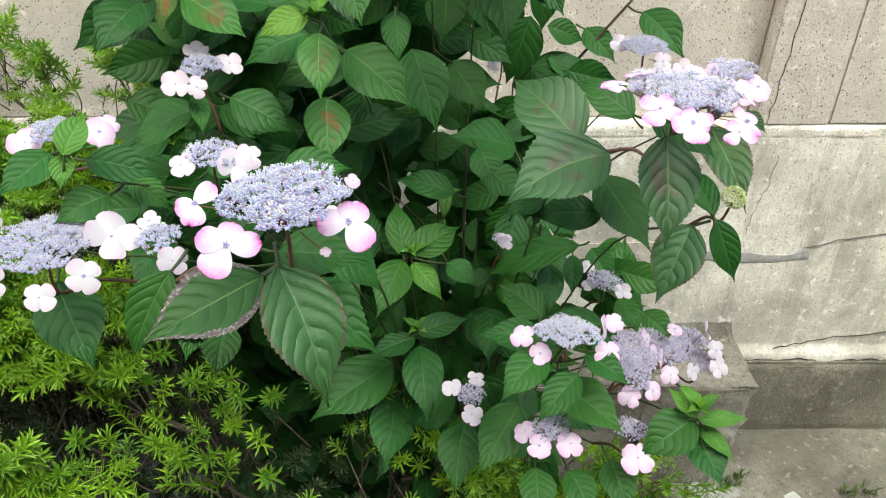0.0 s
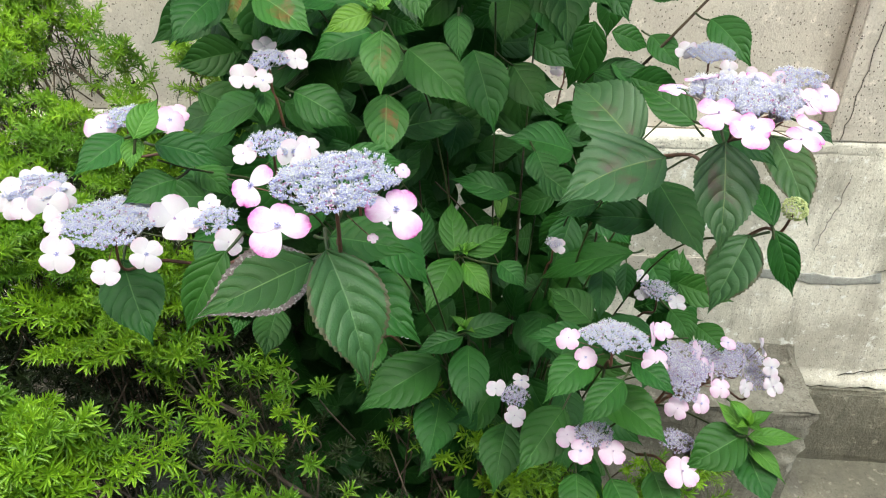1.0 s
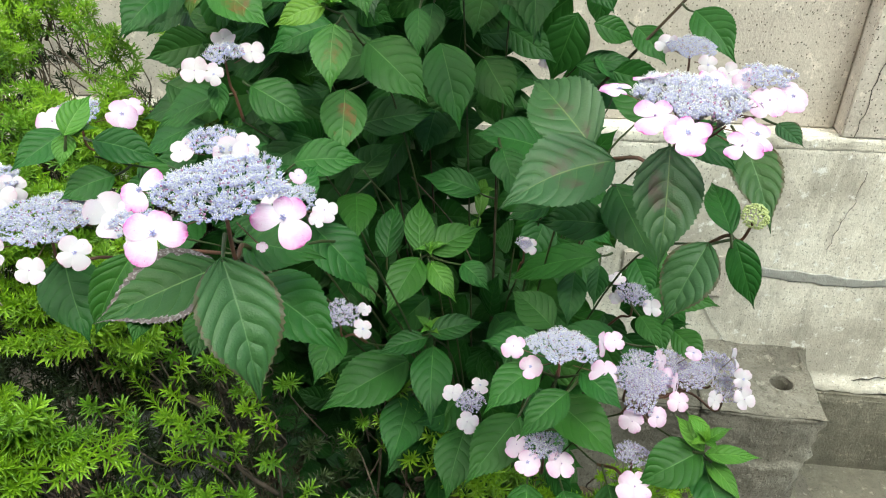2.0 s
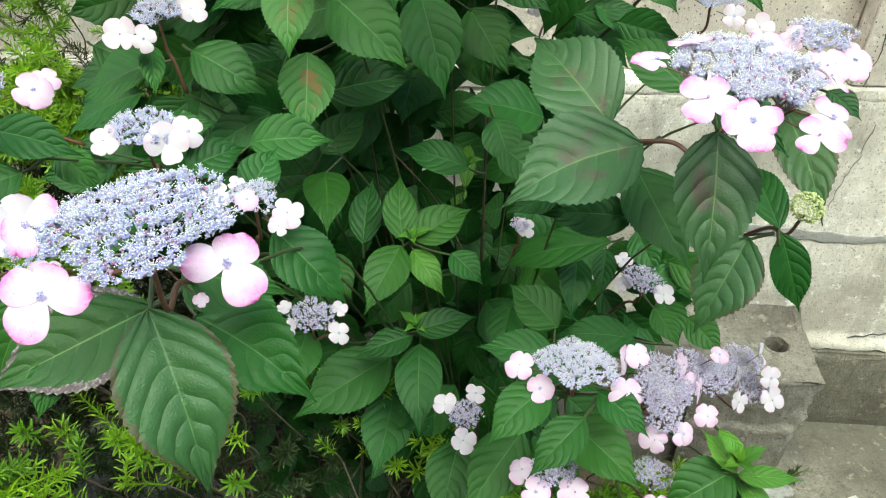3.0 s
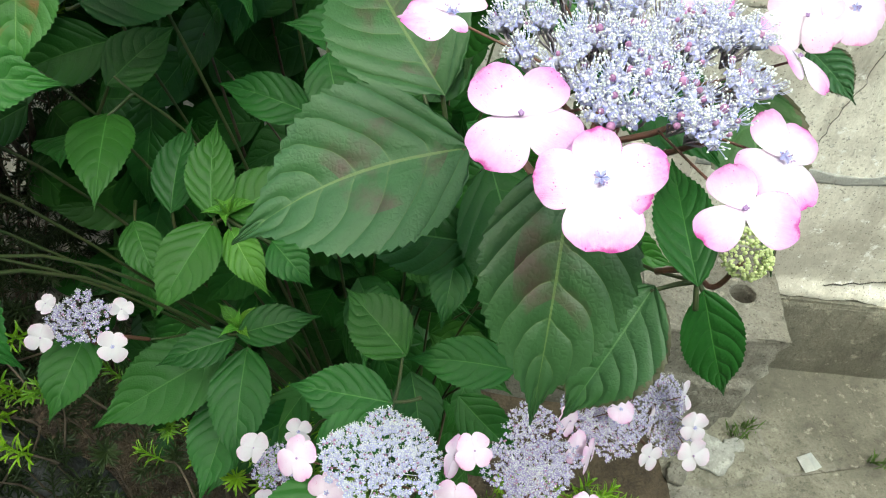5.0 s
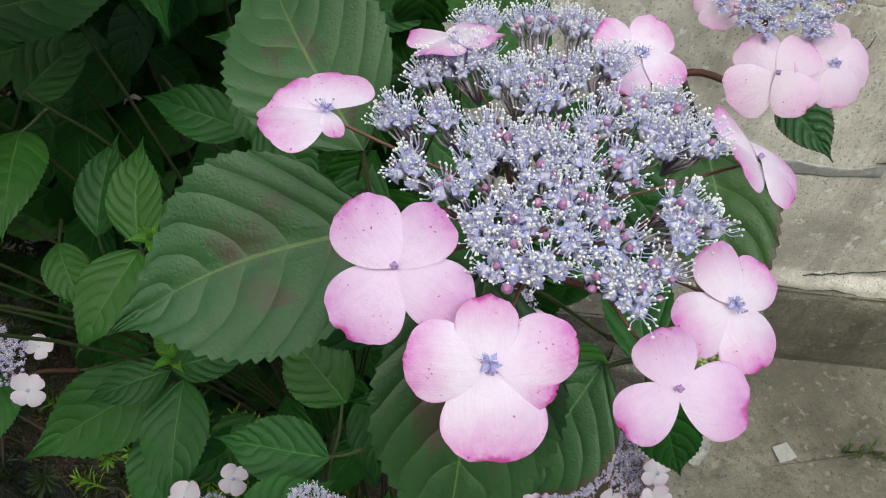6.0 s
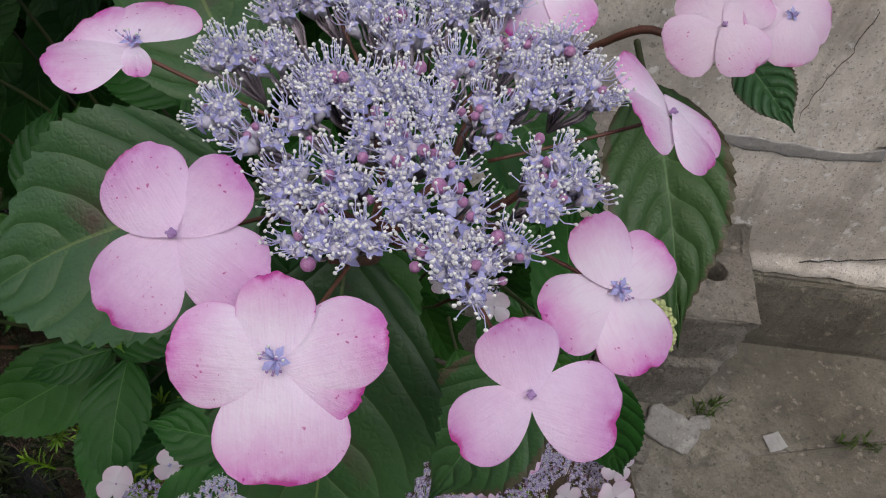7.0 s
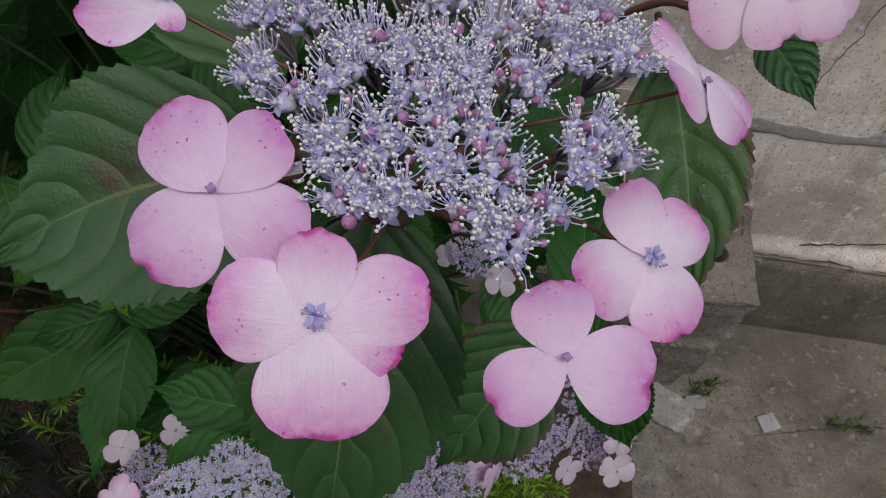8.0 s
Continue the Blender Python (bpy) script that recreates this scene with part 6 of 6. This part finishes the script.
part("flower_bud", mesh_of("flower_bud", bv, bf, [GREEN_BUD], bi), None, bush, "round yellow-green unopened flower bud", Matrix.Translation(bud_at) @ pose(0, 0, 0, 25, 15, 0))
stalk(bud_at - Vector((0, 0, 0.006)), (0.3, -0.1, 1.0), "green bud stalk")


# ---- yew ----
def needle_shoot(seed, length, needles):
    """A yew shoot: a short green axis ringed by flat pointed needles, tufted at its end."""
    r = random.Random(seed)
    p = Pile()
    bend = Vector((r.uniform(-0.2, 0.2), r.uniform(-0.2, 0.2), 0))
    v, f = tube_arrays([(0, 0, 0), bend * length * 0.3 + Vector((0, 0, length * 0.55)), bend * length + Vector((0, 0, length))], [0.0011, 0.0009, 0.0007], 5)
    p.add(v, f, 0)
    for k in range(needles):
        t = ((k + 0.5) / needles) ** 0.7
        a = k * 2.39996 + r.uniform(-0.2, 0.2)
        at = bend * length * t * t + Vector((0, 0, length * t))
        lift = 0.25 + 0.75 * t * t + r.uniform(-0.15, 0.15)
        d = Vector((math.cos(a) * math.cos(lift), math.sin(a) * math.cos(lift), math.sin(lift)))
        L = r.uniform(0.015, 0.021) * (0.75 + 0.25 * math.sin(math.pi * t))
        s = d.cross(Vector((0, 0, 1)))
        s = (s.normalized() if s.length > 1e-3 else Vector((1, 0, 0))) * 0.0013
        up = s.cross(d).normalized()
        q = [at - s * 0.5, at + s * 0.5, at + d * L * 0.35 - s + up * 0.0012, at + d * L * 0.35 + up * 0.0005, at + d * L * 0.35 + s + up * 0.0012,
             at + d * L * 0.8 - s * 0.85 + up * 0.0006, at + d * L * 0.8 + up * 0.0, at + d * L * 0.8 + s * 0.85 + up * 0.0006, at + d * L - up * 0.0012]
        p.add([tuple(w) for w in q], [(0, 3, 2), (0, 1, 3), (1, 4, 3), (2, 3, 6, 5), (3, 4, 7, 6), (5, 6, 8), (6, 7, 8)], 0)
    return p.arrays()


SHOOT_ARRAYS = [needle_shoot(810 + k, 0.022 + 0.006 * k, 18 + 3 * k) for k in range(6)]


def spray(seed):
    """A branchlet with tufted shoots fanned along it."""
    r = random.Random(seed)
    p = Pile()
    L = r.uniform(0.06, 0.09)
    line = smooth_line([(0, 0, 0), (0, L * 0.2, L * 0.5), (r.uniform(-0.01, 0.01), L * 0.55, L * 0.85)], 3)
    v, f = tube_arrays(line, [0.0014] * len(line), 5)
    p.add(v, f, 0)
    for k in range(7):
        at = line[min(len(line) - 1, 1 + k * (len(line) - 1) // 6)]
        n = Vector((0.9 * (-1) ** k * r.uniform(0.5, 1.2), 0.5 + r.uniform(-0.3, 0.5), 0.7)) if k < 6 else Vector((0, 0.8, 0.6))
        q = Vector((0, 0, 1)).rotation_difference(n).to_matrix()
        v, f, i = SHOOT_ARRAYS[r.randrange(6)]
        p.add(v @ (np.array(q).T * r.uniform(0.8, 1.1)) + np.array(at), f, i)
    return p.arrays()


SPRAYS = [mesh_of("spray", v, f, [YEW], i, smooth=False) for v, f, i in (spray(840 + k) for k in range(5))]
SHOOTS = [mesh_of("shoot", v, f, [YEW], i, smooth=False) for v, f, i in SHOOT_ARRAYS]


def yew_top(x, y):
    return 0.715 - 0.43 * min(0.05, x) + 0.16 * (y - 0.65) + 0.05 * noise.noise(Vector((x * 5, y * 5, 2.0)))


def yew_bush(name_label, root, region, tries, limit, gap, seed, lower=0.0, old=900, space=0.02, sprays=True, deep=0.35, tufts=()):
    """A yew: bright new shoots on its top in tufts, old needles darkened as inner shade and bare wood below."""
    r = random.Random(seed)
    ob = thing("yew_shrub", Matrix.Translation(root), name_label, "shrub", "yew shrubs in the bed")
    x0, x1, y0, y1 = region
    placed = []
    for k in range(tries):
        if len(placed) >= limit:
            break
        x, y = r.uniform(x0, x1), r.uniform(y0, y1)
        thick = noise.noise(Vector((x * 7 + seed, y * 7, 5.0)))
        if thick < gap(x, y):
            continue
        z = yew_top(x, y) - lower + 0.05 * thick - r.random() ** 2 * 0.05
        at = Vector((x, y, z))
        if (Vector((x, y)) - Vector((-0.475, 0.665))).length < 0.045:
            continue
        if any((at - q).length < space for q in placed):
            continue
        placed.append(at)
        n = Vector((r.uniform(-0.5, 0.5), r.uniform(-0.5, 0.3), 1.0)) if sprays else Vector((r.uniform(-0.7, 0.7), r.uniform(-1.0, 0.3), r.uniform(0.45, 1.0)))
        m = Matrix.Translation(at) @ Vector((0, 0, 1)).rotation_difference(n).to_matrix().to_4x4() @ pose(0, 0, 0, 0, 0, 180 + r.uniform(-80, 80) if sprays else r.uniform(0, 360))
        s = r.uniform(0.8, 1.2)
        part("shoot", SPRAYS[r.randrange(5)] if sprays else SHOOTS[r.randrange(6)], None, ob, "", m @ Matrix.Diagonal((s, s, s, 1)))
    for spot in tufts:
        at = Vector(spot) - Vector((0, 0, 0.02))
        placed.append(at)
        n = Vector((r.uniform(-0.35, 0.35), r.uniform(-0.9, -0.4), 1.0))
        part("shoot", SHOOTS[2 + r.randrange(4)], None, ob, "bright yellow-green tufted shoot", Matrix.Translation(at) @ Vector((0, 0, 1)).rotation_difference(n).to_matrix().to_4x4() @ pose(0, 0, 0, 0, 0, r.uniform(0, 360)) @ Matrix.Diagonal((1.15, 1.15, 1.0, 1)))
    wood = Pile()
    base = Vector(root)
    for k, at in enumerate(placed):
        if k % 6 == 0:
            low = Vector((base.x + (at.x - base.x) * 0.45, base.y + (at.y - base.y) * 0.45, at.z * 0.45))
            mid = low.lerp(at, 0.6) + Vector((r.uniform(-0.05, 0.05), r.uniform(-0.05, 0.05), -0.03))
            line = smooth_line([base + Vector((r.uniform(-0.04, 0.04), r.uniform(-0.04, 0.04), 0)), low, mid, at], 4)
        else:
            line = smooth_line([at + Vector((r.uniform(-0.05, 0.05), r.uniform(-0.02, 0.06), r.uniform(-0.12, -0.06))), at + Vector((r.uniform(-0.02, 0.02), 0.01, -0.035)), at], 3)
        thick = 0.004 if k % 4 == 0 else 0.0015
        v, f = tube_arrays(line, [thick - (thick - 0.0012) * q / (len(line) - 1) for q in range(len(line))], 5)
        wood.add(v, f, 0)
    v, f, i = wood.arrays()
    tagged(part("twig_tangle", mesh_of("twig_tangle", v, f, [YEW_WOOD], i), None, ob, "grey-brown tangled twigs", Matrix.Identity(4)), kind="stuff")
    # old needles fill the inside; their dark colour stands in for its shade
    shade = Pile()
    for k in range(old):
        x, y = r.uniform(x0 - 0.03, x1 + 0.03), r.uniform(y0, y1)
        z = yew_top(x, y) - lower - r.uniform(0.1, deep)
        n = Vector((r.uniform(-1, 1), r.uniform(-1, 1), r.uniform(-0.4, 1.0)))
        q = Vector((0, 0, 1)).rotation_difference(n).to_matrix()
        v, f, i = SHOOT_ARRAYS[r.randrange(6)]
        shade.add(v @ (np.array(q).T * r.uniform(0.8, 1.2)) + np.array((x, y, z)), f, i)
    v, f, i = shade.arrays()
    tagged(part("old_foliage", mesh_of("old_foliage", v, f, [YEW_OLD_SHADED], i, smooth=False), None, ob, "old green yew needles, coloured darker for the shade inside the shrub", Matrix.Identity(4)), kind="stuff")
    return ob


yew_bush("bright yellow-green yew shrub with tufted needles beside the hydrangea", (-0.56, 0.62, 0.03), (-0.9, -0.43, 0.42, 0.84), 8000, 215, lambda x, y: 0.0, 11, 0.03, 700, 0.022)
yew_bush("yellow-green yew shrub growing against the concrete wall", (-0.9, 1.2, 0.03), (-1.14, -0.43, 0.82, 1.42), 9000, 300, lambda x, y: -0.06, 23, 0.02, 2000, 0.032, True, 0.5)
yew_bush("sparse yew shrub with dark gaps and bare twigs under the hydrangea", (-0.2, 0.7, 0.03), (-0.46, 0.02, 0.50, 0.80), 2500, 90, lambda x, y: -0.14, 35, 0.01, 320, 0.03, False, 0.35,
         [(-0.334, 0.72, 0.899), (-0.367, 0.649, 0.865), (-0.350, 0.634, 0.858), (-0.335, 0.623, 0.852), (-0.294, 0.708, 0.826), (-0.243, 0.668, 0.835), (-0.221, 0.617, 0.831), (-0.317, 0.666, 0.756), (-0.268, 0.687, 0.9), (-0.239, 0.749, 0.849)])
yew_bush("low bright green yew shrub below the hydrangea flowers", (0.14, 0.72, 0.03), (0.0, 0.32, 0.56, 0.78), 4000, 60, lambda x, y: -0.2, 47, 0.04, 200, 0.03)
